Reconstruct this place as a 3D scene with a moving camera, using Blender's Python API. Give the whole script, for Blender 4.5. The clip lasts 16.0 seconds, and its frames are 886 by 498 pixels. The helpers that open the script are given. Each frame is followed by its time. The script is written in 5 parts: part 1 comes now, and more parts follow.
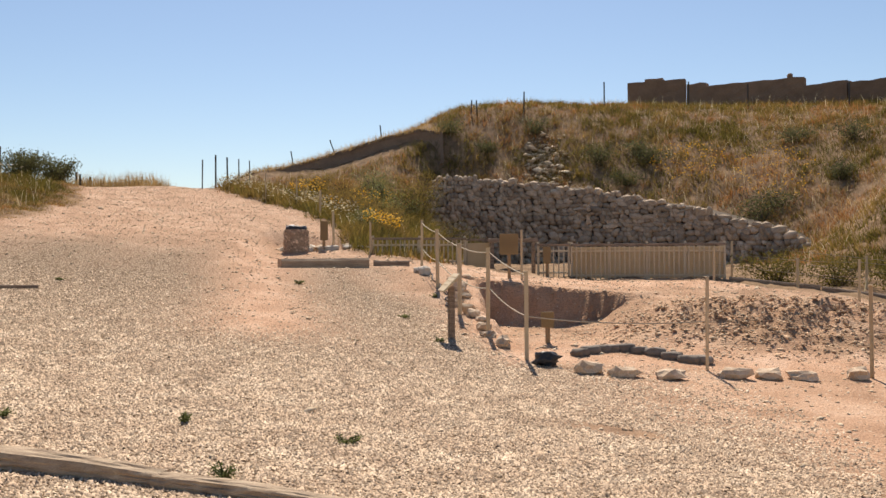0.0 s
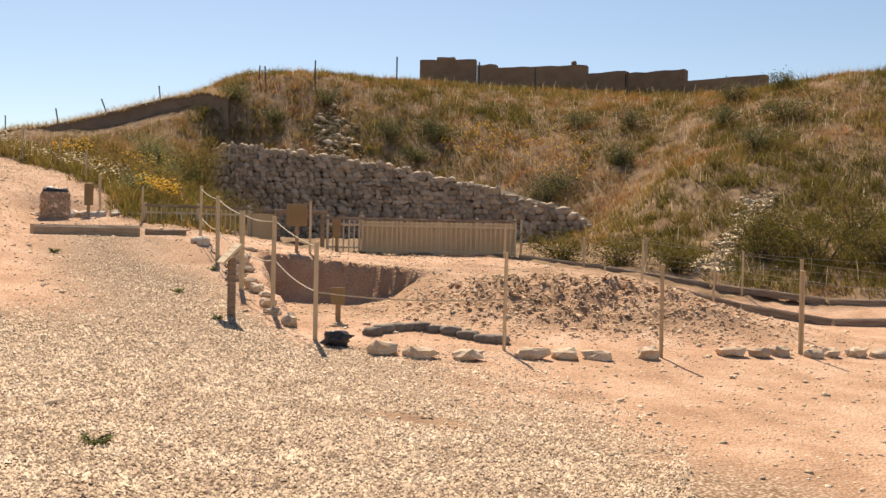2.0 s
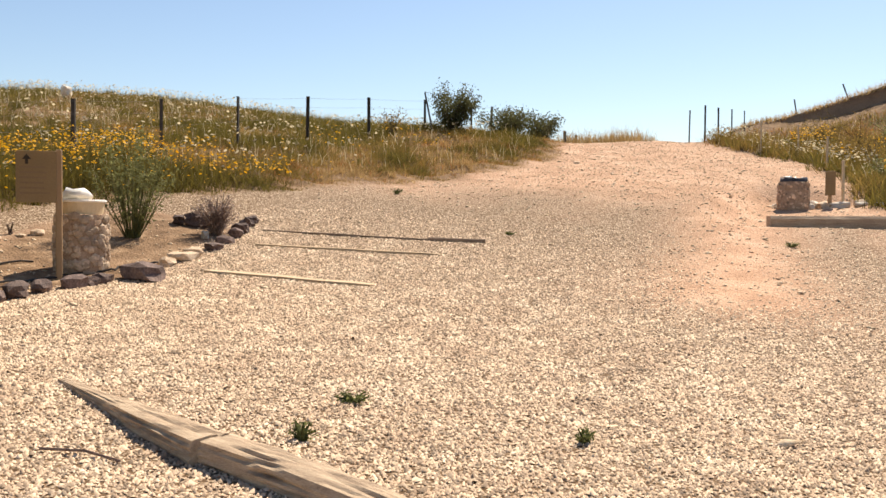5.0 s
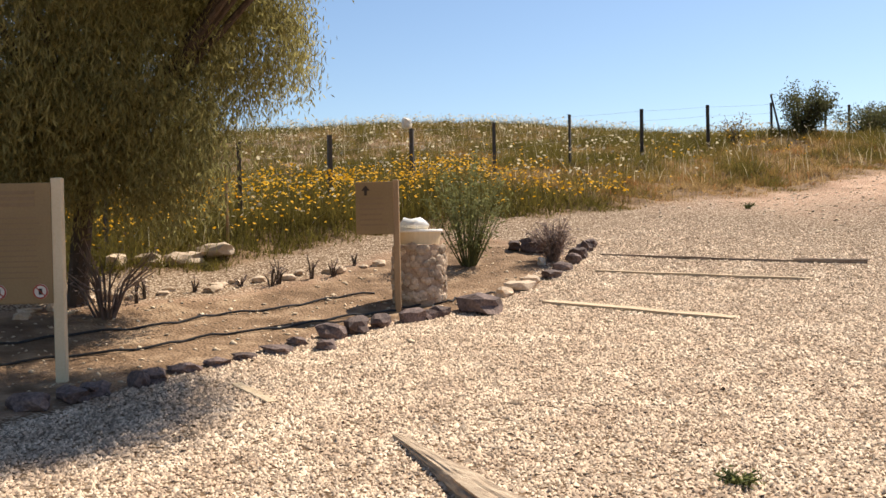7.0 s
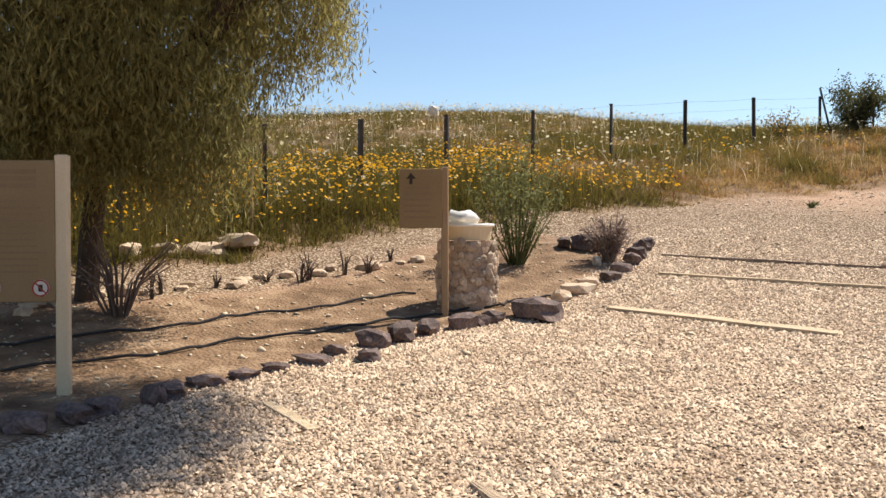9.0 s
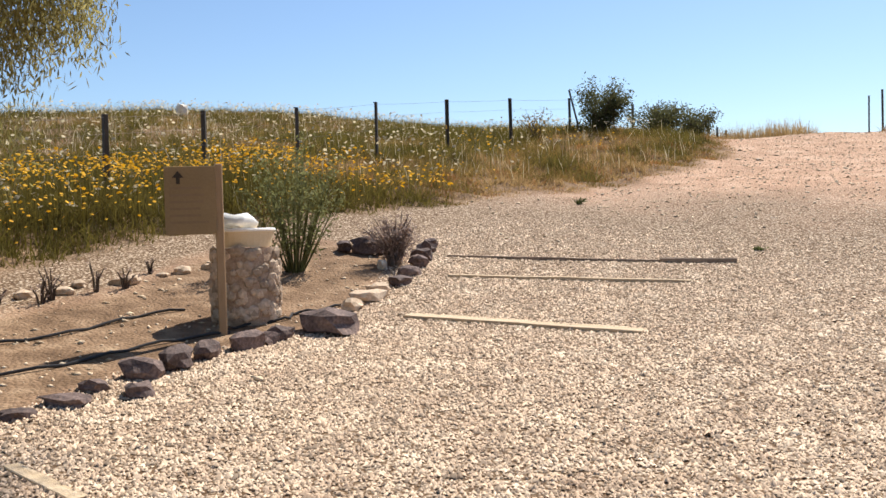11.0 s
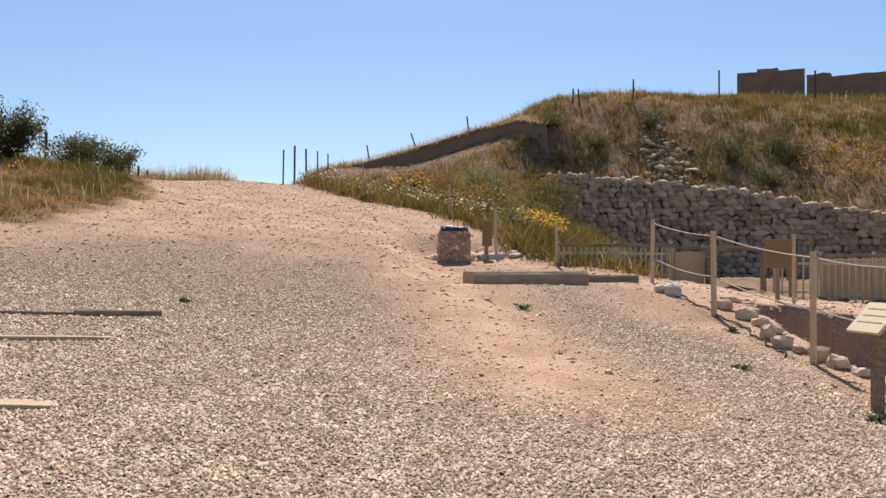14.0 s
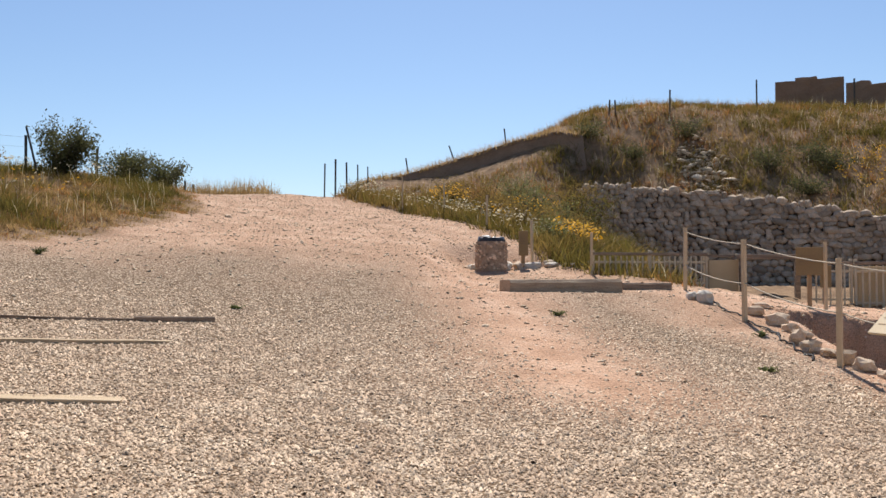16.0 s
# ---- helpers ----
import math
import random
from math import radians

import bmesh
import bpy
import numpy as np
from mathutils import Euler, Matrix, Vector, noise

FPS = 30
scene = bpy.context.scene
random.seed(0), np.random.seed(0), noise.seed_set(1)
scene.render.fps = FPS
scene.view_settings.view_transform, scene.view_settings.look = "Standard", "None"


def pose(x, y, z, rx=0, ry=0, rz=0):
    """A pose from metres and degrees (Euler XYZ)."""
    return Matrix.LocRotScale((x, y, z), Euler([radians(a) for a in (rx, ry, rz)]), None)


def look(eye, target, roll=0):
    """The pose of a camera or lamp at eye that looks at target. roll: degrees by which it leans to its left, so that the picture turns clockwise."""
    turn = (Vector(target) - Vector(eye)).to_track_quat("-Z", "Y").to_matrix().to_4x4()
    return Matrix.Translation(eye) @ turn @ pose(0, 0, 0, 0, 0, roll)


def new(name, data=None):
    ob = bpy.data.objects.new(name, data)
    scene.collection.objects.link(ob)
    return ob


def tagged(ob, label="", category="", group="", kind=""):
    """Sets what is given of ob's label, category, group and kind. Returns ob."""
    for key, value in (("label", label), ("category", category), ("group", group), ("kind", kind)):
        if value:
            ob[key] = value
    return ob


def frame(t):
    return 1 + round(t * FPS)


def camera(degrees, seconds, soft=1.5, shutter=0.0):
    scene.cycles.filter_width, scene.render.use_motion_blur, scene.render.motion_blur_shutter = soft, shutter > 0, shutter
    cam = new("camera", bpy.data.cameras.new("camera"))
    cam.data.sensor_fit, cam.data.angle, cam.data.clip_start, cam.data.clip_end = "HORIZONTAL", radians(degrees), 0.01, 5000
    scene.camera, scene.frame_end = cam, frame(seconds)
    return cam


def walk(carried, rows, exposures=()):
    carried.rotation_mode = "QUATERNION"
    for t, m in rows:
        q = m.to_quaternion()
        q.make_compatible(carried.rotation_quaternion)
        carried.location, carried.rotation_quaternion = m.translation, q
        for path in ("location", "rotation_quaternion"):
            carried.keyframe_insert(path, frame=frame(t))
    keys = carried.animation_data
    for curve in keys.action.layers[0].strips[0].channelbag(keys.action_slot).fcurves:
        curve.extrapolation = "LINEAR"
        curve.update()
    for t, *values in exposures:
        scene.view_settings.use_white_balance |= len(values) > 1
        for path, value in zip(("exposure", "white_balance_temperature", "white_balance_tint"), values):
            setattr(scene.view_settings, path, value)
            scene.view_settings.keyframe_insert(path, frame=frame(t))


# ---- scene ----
EXPOSURES = [(0, 0.40, 6800, 12), (1.5, 0.54, 7300, 13), (3.5, 0.68, 7300, 12), (4.5, 0.78, 7200, 12), (5, 0.75, 7050, 12), (8, 0.72, 6500, 10), (10.5, 0.74, 6400, 10), (11, 0.68, 6200, 10), (11.5, 0.53, 6000, 10), (12, 0.44, 6100, 10), (12.5, 0.42, 6200, 11), (14, 0.37, 6080, 11), (16, 0.38, 6150, 11)]
cam = camera(52, 16.0, soft=1.5)
PATH = [
    (0, (3.344, -5.252, 1.504), (3.629, -0.260, 1.539), -0.35),
    (0.5, (3.241, -4.994, 1.503), (4.167, -0.080, 1.505), 0.51),
    (1, (3.338, -4.778, 1.486), (4.617, 0.056, 1.460), 0.65),
    (1.5, (3.465, -4.576, 1.436), (4.891, 0.216, 1.392), 0.67),
    (2, (3.444, -4.178, 1.419), (4.881, 0.610, 1.335), 1.16),
    (2.5, (3.520, -3.829, 1.397), (4.653, 1.039, 1.289), 1.18),
    (3, (3.505, -3.356, 1.359), (4.127, 1.603, 1.233), 1.13),
    (3.5, (3.458, -2.945, 1.317), (3.403, 2.053, 1.179), 1.17),
    (4, (3.378, -2.597, 1.286), (2.566, 2.335, 1.156), 1.01),
    (4.5, (3.369, -2.315, 1.301), (1.763, 2.418, 1.153), 0.30),
    (5, (3.197, -2.083, 1.333), (0.893, 2.352, 1.173), 0.51),
    (5.2, (3.179, -1.999, 1.336), (0.592, 2.277, 1.182), -0.02),
    (7.3, (2.183, -1.156, 1.419), (-1.585, 2.131, 1.395), -0.93),
    (7.5, (2.072, -1.083, 1.407), (-1.721, 2.175, 1.411), -0.63),
    (8, (1.880, -0.946, 1.459), (-1.970, 2.243, 1.458), -0.70),
    (8.2, (1.759, -0.888, 1.457), (-2.104, 2.287, 1.444), -0.56),
    (10.3, (0.620, -0.698, 1.455), (-2.752, 2.990, 1.277), -0.68),
    (10.4, (0.584, -0.623, 1.442), (-2.750, 3.100, 1.276), -0.94),
    (10.5, (0.496, -0.579, 1.468), (-2.771, 3.203, 1.298), -1.03),
    (11, (0.347, -0.355, 1.459), (-2.394, 3.826, 1.362), -1.67),
    (11.5, (0.097, -0.132, 1.489), (-1.808, 4.490, 1.387), -0.93),
    (12, (0.017, 0.294, 1.504), (-1.038, 5.178, 1.325), -0.41),
    (12.5, (-0.029, 0.579, 1.514), (-0.340, 5.567, 1.368), -0.54),
    (13, (-0.125, 0.673, 1.519), (0.042, 5.670, 1.542), -0.05),
    (13.5, (-0.108, 0.572, 1.548), (0.171, 5.564, 1.635), 0.22),
    (14, (-0.005, 0.503, 1.572), (0.209, 5.498, 1.650), 0.22),
    (14.5, (-0.006, 0.405, 1.574), (0.190, 5.401, 1.644), 0.25),
    (15, (-0.042, 0.172, 1.532), (0.117, 5.168, 1.626), 0.15),
    (15.5, (-0.073, 0.027, 1.517), (0.024, 5.025, 1.639), 0.06),
    (16, (-0.000, -0.000, 1.527), (-0.000, 4.998, 1.669), -0.06),
]
walk(cam, [(t, look(eye, target, roll)) for t, eye, target, roll in PATH], EXPOSURES)

# ---- light ----
SUN_ELEVATION, SUN_AZIMUTH = radians(52), radians(2)      # the sun stands ahead, over the ridge
world = bpy.data.worlds.new("sky")
scene.world = world
world.use_nodes = True
wn = world.node_tree.nodes
sky = wn.new("ShaderNodeTexSky")
sky.sky_type, sky.sun_disc = "NISHITA", False
sky.sun_elevation, sky.sun_rotation = SUN_ELEVATION, SUN_AZIMUTH
sky.air_density, sky.dust_density, sky.ozone_density = 1.0, 0.35, 3.0
wn["Background"].inputs["Strength"].default_value = 0.085
world.node_tree.links.new(sky.outputs[0], wn["Background"].inputs["Color"])
sun = new("sun", bpy.data.lights.new("sun", "SUN"))
sun.data.energy, sun.data.angle, sun.data.color = 5.0, radians(0.5), (1.0, 0.92, 0.80)
sun_from = Vector((math.sin(SUN_AZIMUTH) * math.cos(SUN_ELEVATION), math.cos(SUN_AZIMUTH) * math.cos(SUN_ELEVATION), math.sin(SUN_ELEVATION)))
sun.matrix_world = look(sun_from * 60, (0, 0, 0))

# ---- materials ----
def material(name, stops, scale=4.0, fine=40.0, rough=0.85, bump=0.3, metal=0.0, stretch=(1, 1, 1), random_tint=0.0, island=False, translucent=0.0, bump_scale=None):
    """Noise-driven colour over stops [(position, rgb)...], a finer grain over it, and a bump."""
    m = bpy.data.materials.new(name)
    m.use_nodes = True
    n, l = m.node_tree.nodes, m.node_tree.links
    b = n["Principled BSDF"]
    b.inputs["Roughness"].default_value, b.inputs["Metallic"].default_value = rough, metal
    b.inputs["Specular IOR Level"].default_value = 0.25
    co = n.new("ShaderNodeTexCoord")
    mp = n.new("ShaderNodeMapping")
    mp.inputs["Scale"].default_value = stretch
    l.new(co.outputs["Object"], mp.inputs["Vector"])
    big = n.new("ShaderNodeTexNoise")
    big.inputs["Scale"].default_value, big.inputs["Detail"].default_value = scale, 6
    small = n.new("ShaderNodeTexNoise")
    small.inputs["Scale"].default_value, small.inputs["Detail"].default_value = fine, 4
    for t in (big, small):
        l.new(mp.outputs[0], t.inputs["Vector"])
    mix = n.new("ShaderNodeMath")
    mix.operation = "MULTIPLY_ADD"
    mix.inputs[1].default_value = 0.45
    l.new(small.outputs["Fac"], mix.inputs[0])
    half = n.new("ShaderNodeMath")
    half.operation = "MULTIPLY"
    half.inputs[1].default_value = 0.55
    l.new(big.outputs["Fac"], half.inputs[0])
    l.new(half.outputs[0], mix.inputs[2])
    ramp = n.new("ShaderNodeValToRGB")
    el = ramp.color_ramp.elements
    while len(el) < len(stops):
        el.new(0.5)
    for e, (p, c) in zip(el, stops):
        e.position, e.color = p, (*c, 1)
    l.new(mix.outputs[0], ramp.inputs["Fac"])
    colour = ramp.outputs["Color"]
    if random_tint:
        src = n.new("ShaderNodeNewGeometry").outputs["Random Per Island"] if island else n.new("ShaderNodeObjectInfo").outputs["Random"]
        hsv = n.new("ShaderNodeHueSaturation")
        rng = n.new("ShaderNodeMapRange")
        rng.inputs["To Min"].default_value, rng.inputs["To Max"].default_value = 1 - random_tint, 1 + random_tint
        l.new(src, rng.inputs["Value"])
        l.new(rng.outputs[0], hsv.inputs["Value"])
        l.new(colour, hsv.inputs["Color"])
        colour = hsv.outputs["Color"]
    l.new(colour, b.inputs["Base Color"])
    if bump:
        bp = n.new("ShaderNodeBump")
        bp.inputs["Strength"].default_value, bp.inputs["Distance"].default_value = bump, 0.02 if bump_scale is None else bump_scale
        l.new(mix.outputs[0], bp.inputs["Height"])
        l.new(bp.outputs[0], b.inputs["Normal"])
    if translucent:
        tr = n.new("ShaderNodeBsdfTranslucent")
        l.new(colour, tr.inputs["Color"])
        ms = n.new("ShaderNodeMixShader")
        ms.inputs[0].default_value = translucent
        l.new(b.outputs[0], ms.inputs[1])
        l.new(tr.outputs[0], ms.inputs[2])
        l.new(ms.outputs[0], n["Material Output"].inputs["Surface"])
    return m


def tones(*rgb, lo=0.3, hi=0.7):
    return [(lo + (hi - lo) * i / (len(rgb) - 1), c) for i, c in enumerate(rgb)]



M_GRAVEL = material("pale limestone gravel", tones((0.30, 0.203, 0.135), (0.49, 0.36, 0.25), (0.70, 0.555, 0.41)), 3, 60, random_tint=0.58, island=True, bump=0)
M_POST = material("cream painted steel", tones((0.50, 0.38, 0.24), (0.62, 0.49, 0.32)), 5, 60, 0.55, 0.1)
M_DARKPOST = material("weathered dark steel", tones((0.045, 0.04, 0.035), (0.10, 0.08, 0.06)), 8, 60, 0.6, 0.2)
M_WIRE = material("dull fence wire", tones((0.25, 0.22, 0.18), (0.4, 0.36, 0.3)), 8, 60, 0.45, 0, 0.7)
M_ROPE = material("bleached rope", tones((0.42, 0.35, 0.25), (0.6, 0.52, 0.4)), 30, 200, 0.9, 0.4)
M_WALLSTONE = material("field stone", tones((0.272, 0.198, 0.138), (0.442, 0.339, 0.244), (0.629, 0.496, 0.365)), 4, 30, 0.95, 0.6, random_tint=0.35)
M_WALLSTONE_I = material("field stone packed", tones((0.272, 0.198, 0.138), (0.442, 0.339, 0.244), (0.629, 0.496, 0.365)), 4, 30, 0.95, 0.6, random_tint=0.35, island=True)
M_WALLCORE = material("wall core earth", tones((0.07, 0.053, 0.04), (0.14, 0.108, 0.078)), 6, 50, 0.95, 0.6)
M_KERBSTONE = material("pale limestone", tones((0.35, 0.25, 0.165), (0.53, 0.40, 0.28), (0.68, 0.55, 0.41)), 5, 45, 0.9, 0.6, random_tint=0.2)
M_WHITESTONE = material("white limestone", tones((0.50, 0.43, 0.34), (0.72, 0.66, 0.57)), 5, 45, 0.9, 0.5, random_tint=0.15)
M_BASALT = material("dark reddish stone", tones((0.0476, 0.0357, 0.0333), (0.136, 0.0952, 0.0833), (0.272, 0.191, 0.155)), 5, 40, 0.85, 0.7, random_tint=0.3)
M_WOOD = material("weathered grey timber", tones((0.187, 0.129, 0.0862), (0.389, 0.287, 0.194), (0.546, 0.431, 0.302)), 3, 30, 0.85, 0.5, stretch=(1, 8, 8))
M_PLANK = material("bleached plank", tones((0.345, 0.241, 0.144), (0.506, 0.38, 0.241), (0.621, 0.494, 0.345)), 3, 30, 0.85, 0.4, stretch=(1, 10, 10))
M_SLEEPER = material("dark timber sleeper", tones((0.0938, 0.0657, 0.0468), (0.244, 0.178, 0.128), (0.45, 0.338, 0.244)), 3, 30, 0.9, 0.5, stretch=(1, 8, 8))
M_SIGN = material("tan sign board", tones((0.235, 0.155, 0.072), (0.30, 0.205, 0.10)), 2, 60, 0.55, 0.05)
M_SIGNPALE = material("pale lectern panel", tones((0.60, 0.47, 0.29), (0.70, 0.57, 0.38)), 2, 60, 0.5, 0.05)
M_SIGNPOST = material("varnished post", tones((0.27, 0.17, 0.09), (0.40, 0.27, 0.15)), 4, 40, 0.6, 0.2, stretch=(8, 8, 1))
M_INK = material("dark print", tones((0.03, 0.022, 0.016), (0.06, 0.045, 0.03)), 5, 30, 0.7, 0)
M_FADEDINK = material("faded print", tones((0.22, 0.145, 0.075), (0.27, 0.18, 0.1)), 5, 30, 0.7, 0)
M_WHITE = material("white print", tones((0.6, 0.55, 0.48), (0.72, 0.68, 0.6)), 5, 30, 0.6, 0)
M_RED = material("red print", tones((0.35, 0.05, 0.03), (0.42, 0.07, 0.04)), 5, 30, 0.6, 0)
M_BINSTONE = material("exposed aggregate concrete", tones((0.20, 0.13, 0.085), (0.36, 0.255, 0.175), (0.50, 0.38, 0.28)), 14, 60, 0.95, 0.9)
M_BLACKBAG = material("black plastic bag", tones((0.0156, 0.0156, 0.0182), (0.065, 0.065, 0.0715)), 8, 40, 0.35, 0.4)
M_WHITEBAG = material("white plastic bag", tones((0.72, 0.70, 0.66), (0.85, 0.84, 0.8)), 8, 40, 0.45, 0.4)
M_SANDBAG = material("grey sandbag cloth", tones((0.135, 0.115, 0.0945), (0.284, 0.236, 0.196)), 8, 90, 0.9, 0.4, random_tint=0.2)
M_MUDBRICK = material("mud brick", tones((0.184, 0.119, 0.0756), (0.324, 0.216, 0.14)), 1.5, 20, 0.95, 0.5, random_tint=0.15)
M_GATE = material("cream painted gate steel", tones((0.52, 0.42, 0.29), (0.63, 0.52, 0.37)), 5, 60, 0.5, 0.1)
M_SHEET = material("cream screen cloth", tones((0.46, 0.37, 0.25), (0.58, 0.48, 0.34)), 3, 80, 0.85, 0.1, translucent=0.35)
M_HOSE = material("black irrigation hose", tones((0.015, 0.013, 0.012), (0.04, 0.034, 0.03)), 8, 40, 0.5, 0.1)
M_BARK = material("tamarisk bark", tones((0.05, 0.036, 0.026), (0.13, 0.095, 0.07)), 6, 50, 0.95, 0.8, stretch=(4, 4, 1))
def leafy(name, *rgb, tint=0.35, tr=0.5):
    return material(name, tones(*rgb), 0.6, 9, 0.8, 0, random_tint=tint, island=True, translucent=tr)
M_TAMARISK = leafy("tamarisk foliage", (0.205, 0.185, 0.068), (0.36, 0.31, 0.12), tr=0.6)
M_GREEN = leafy("green herb", (0.0863, 0.0766, 0.0168), (0.174, 0.134, 0.0321))
M_OLIVE = leafy("olive scrub", (0.161, 0.113, 0.0322), (0.307, 0.2, 0.0591))
M_WEED = leafy("weeds", (0.11, 0.13, 0.045), (0.2, 0.21, 0.08))
M_DRY = leafy("dry straw grass", (0.316, 0.198, 0.0783), (0.505, 0.356, 0.167))
M_RUST = leafy("rusty dry herb", (0.246, 0.11, 0.0361), (0.402, 0.191, 0.0677))
M_DARKLEAF = leafy("dark shrub leaf", (0.0648, 0.0692, 0.0324), (0.142, 0.136, 0.054))
M_BROOM = leafy("broom stems", (0.126, 0.134, 0.0504), (0.244, 0.244, 0.099))
M_TWIG = leafy("dry twigs", (0.196, 0.14, 0.119), (0.364, 0.28, 0.231))
M_YELLOW = leafy("yellow petals", (0.72, 0.36, 0.012), (0.85, 0.48, 0.02), tint=0.15, tr=0.25)
M_CREAMFLOWER = leafy("cream seed heads", (0.5, 0.42, 0.25), (0.68, 0.6, 0.42), tint=0.15)


def soil_material():
    """Gravel yard with bare pinkish earth, trodden and stained, by place."""
    m = bpy.data.materials.new("ground")
    m.use_nodes = True
    n, l = m.node_tree.nodes, m.node_tree.links
    b = n["Principled BSDF"]
    b.inputs["Roughness"].default_value = 0.95
    b.inputs["Specular IOR Level"].default_value = 0.15
    co = n.new("ShaderNodeTexCoord")
    def tex(kind, scale, detail=5):
        t = n.new(kind)
        t.inputs["Scale"].default_value = scale
        if kind == "ShaderNodeTexNoise":
            t.inputs["Detail"].default_value = detail
        l.new(co.outputs["Object"], t.inputs["Vector"])
        return t
    def ramp(src, *stops):
        r = n.new("ShaderNodeValToRGB")
        el = r.color_ramp.elements
        while len(el) < len(stops):
            el.new(0.5)
        for e, (p, c) in zip(el, stops):
            e.position, e.color = p, (*c, 1)
        l.new(src, r.inputs["Fac"])
        return r.outputs["Color"]
    def mixc(f, a, c):
        x = n.new("ShaderNodeMix")
        x.data_type = "RGBA"
        l.new(f, x.inputs[0])
        l.new(a, x.inputs[6])
        l.new(c, x.inputs[7])
        return x.outputs[2]
    def mixc_mul(a, c):
        x = n.new("ShaderNodeMix")
        x.data_type, x.blend_type = "RGBA", "MULTIPLY"
        x.inputs[0].default_value = 1
        l.new(a, x.inputs[6])
        l.new(c, x.inputs[7])
        return x.outputs[2]
    # the vertex attributes give the share of gravel and of planted soil
    ga = n.new("ShaderNodeAttribute")
    ga.attribute_name = "gravel"
    ba = n.new("ShaderNodeAttribute")
    ba.attribute_name = "bed"
    pa = n.new("ShaderNodeAttribute")
    pa.attribute_name = "planted"
    earth = ramp(tex("ShaderNodeTexNoise", 1.3, 8).outputs["Fac"], (0.3, (0.405, 0.24, 0.15)), (0.5, (0.54, 0.335, 0.22)), (0.72, (0.66, 0.45, 0.32)))
    # grit and small pale stones trodden into the earth
    grit = ramp(tex("ShaderNodeTexNoise", 55, 3).outputs["Fac"], (0.36, (0.62, 0.58, 0.54)), (0.56, (1.05, 1.04, 1.02)))
    earth = mixc_mul(earth, grit)
    pav = tex("ShaderNodeTexVoronoi", 9)
    pav.inputs["Randomness"].default_value = 1.0
    spots = ramp(pav.outputs["Distance"], (0.10, (1, 1, 1)), (0.2, (0, 0, 0)))
    earth = mixc(spots, earth, ramp(pav.outputs["Color"], (0.2, (0.34, 0.23, 0.15)), (0.8, (0.68, 0.56, 0.43))))
    vor = tex("ShaderNodeTexVoronoi", 30)
    stones = ramp(vor.outputs["Color"], (0.1, (0.35, 0.25, 0.165)), (0.5, (0.50, 0.38, 0.26)), (0.9, (0.68, 0.56, 0.42)))
    # gaps between the stones darkened: soil plus the shade in it, as colour
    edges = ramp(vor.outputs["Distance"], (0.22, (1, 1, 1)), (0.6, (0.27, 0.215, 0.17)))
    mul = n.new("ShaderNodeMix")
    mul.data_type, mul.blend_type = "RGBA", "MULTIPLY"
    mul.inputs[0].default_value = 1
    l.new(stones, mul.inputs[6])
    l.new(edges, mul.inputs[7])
    planted = ramp(tex("ShaderNodeTexNoise", 2.2, 8).outputs["Fac"], (0.3, (0.15, 0.09, 0.05)), (0.55, (0.25, 0.16, 0.09)), (0.75, (0.37, 0.245, 0.145)))
    tilled = ramp(tex("ShaderNodeTexNoise", 3.1, 8).outputs["Fac"], (0.3, (0.13, 0.078, 0.043)), (0.52, (0.225, 0.142, 0.083)), (0.75, (0.38, 0.265, 0.165)))
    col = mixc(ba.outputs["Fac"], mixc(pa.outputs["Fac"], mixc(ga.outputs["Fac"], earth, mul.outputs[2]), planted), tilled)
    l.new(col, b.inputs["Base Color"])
    bump = n.new("ShaderNodeBump")
    bump.inputs["Strength"].default_value, bump.inputs["Distance"].default_value = 0.8, 0.03
    ht = n.new("ShaderNodeMath")
    ht.operation = "MULTIPLY_ADD"
    ht.inputs[1].default_value = -0.6
    l.new(vor.outputs["Distance"], ht.inputs[0])
    l.new(tex("ShaderNodeTexNoise", 14, 8).outputs["Fac"], ht.inputs[2])
    l.new(ht.outputs[0], bump.inputs["Height"])
    l.new(bump.outputs[0], b.inputs["Normal"])
    return m


M_GROUND = soil_material()


# ---- builders ----
def part(name, bm, mat, parent=None, label="", smooth_faces=False):
    """Links a bmesh as one mesh object under a thing or a part."""
    me = bpy.data.meshes.new(name)
    bm.to_mesh(me)
    bm.free()
    me.materials.append(mat)
    if smooth_faces:
        me.polygons.foreach_set("use_smooth", np.ones(len(me.polygons), bool))
    ob = new(name, me)
    if parent is not None:
        ob.parent = parent
    if label:
        ob["label"] = label
    return ob


def thing(name, m, label, category, group=""):
    ob = new(name)
    ob.empty_display_size = 0.2
    ob.matrix_world = m
    return tagged(ob, label, category, group)


def box(size, at=(0, 0, 0), bevel=0.0, turn=None, bm=None, wobble=0.0, seed=0):
    """A box of that size centred at a place, bevelled and slightly uneven."""
    own = bmesh.new()
    bmesh.ops.create_cube(own, size=1)
    bmesh.ops.scale(own, vec=size, verts=own.verts)
    if bevel:
        bmesh.ops.bevel(own, geom=own.edges[:], offset=bevel, segments=1, affect="EDGES")
    if wobble:
        for v in own.verts:
            v.co += noise.noise_vector(v.co * 3 + Vector((seed, seed * 2.1, 0))) * wobble
    if turn is not None:
        bmesh.ops.transform(own, matrix=turn, verts=own.verts)
    bmesh.ops.translate(own, vec=at, verts=own.verts)
    return merge(bm, own)


def merge(bm, own):
    if bm is None:
        return own
    tmp = bpy.data.meshes.new("tmp")
    own.to_mesh(tmp)
    own.free()
    bm.from_mesh(tmp)
    bpy.data.meshes.remove(tmp)
    return bm


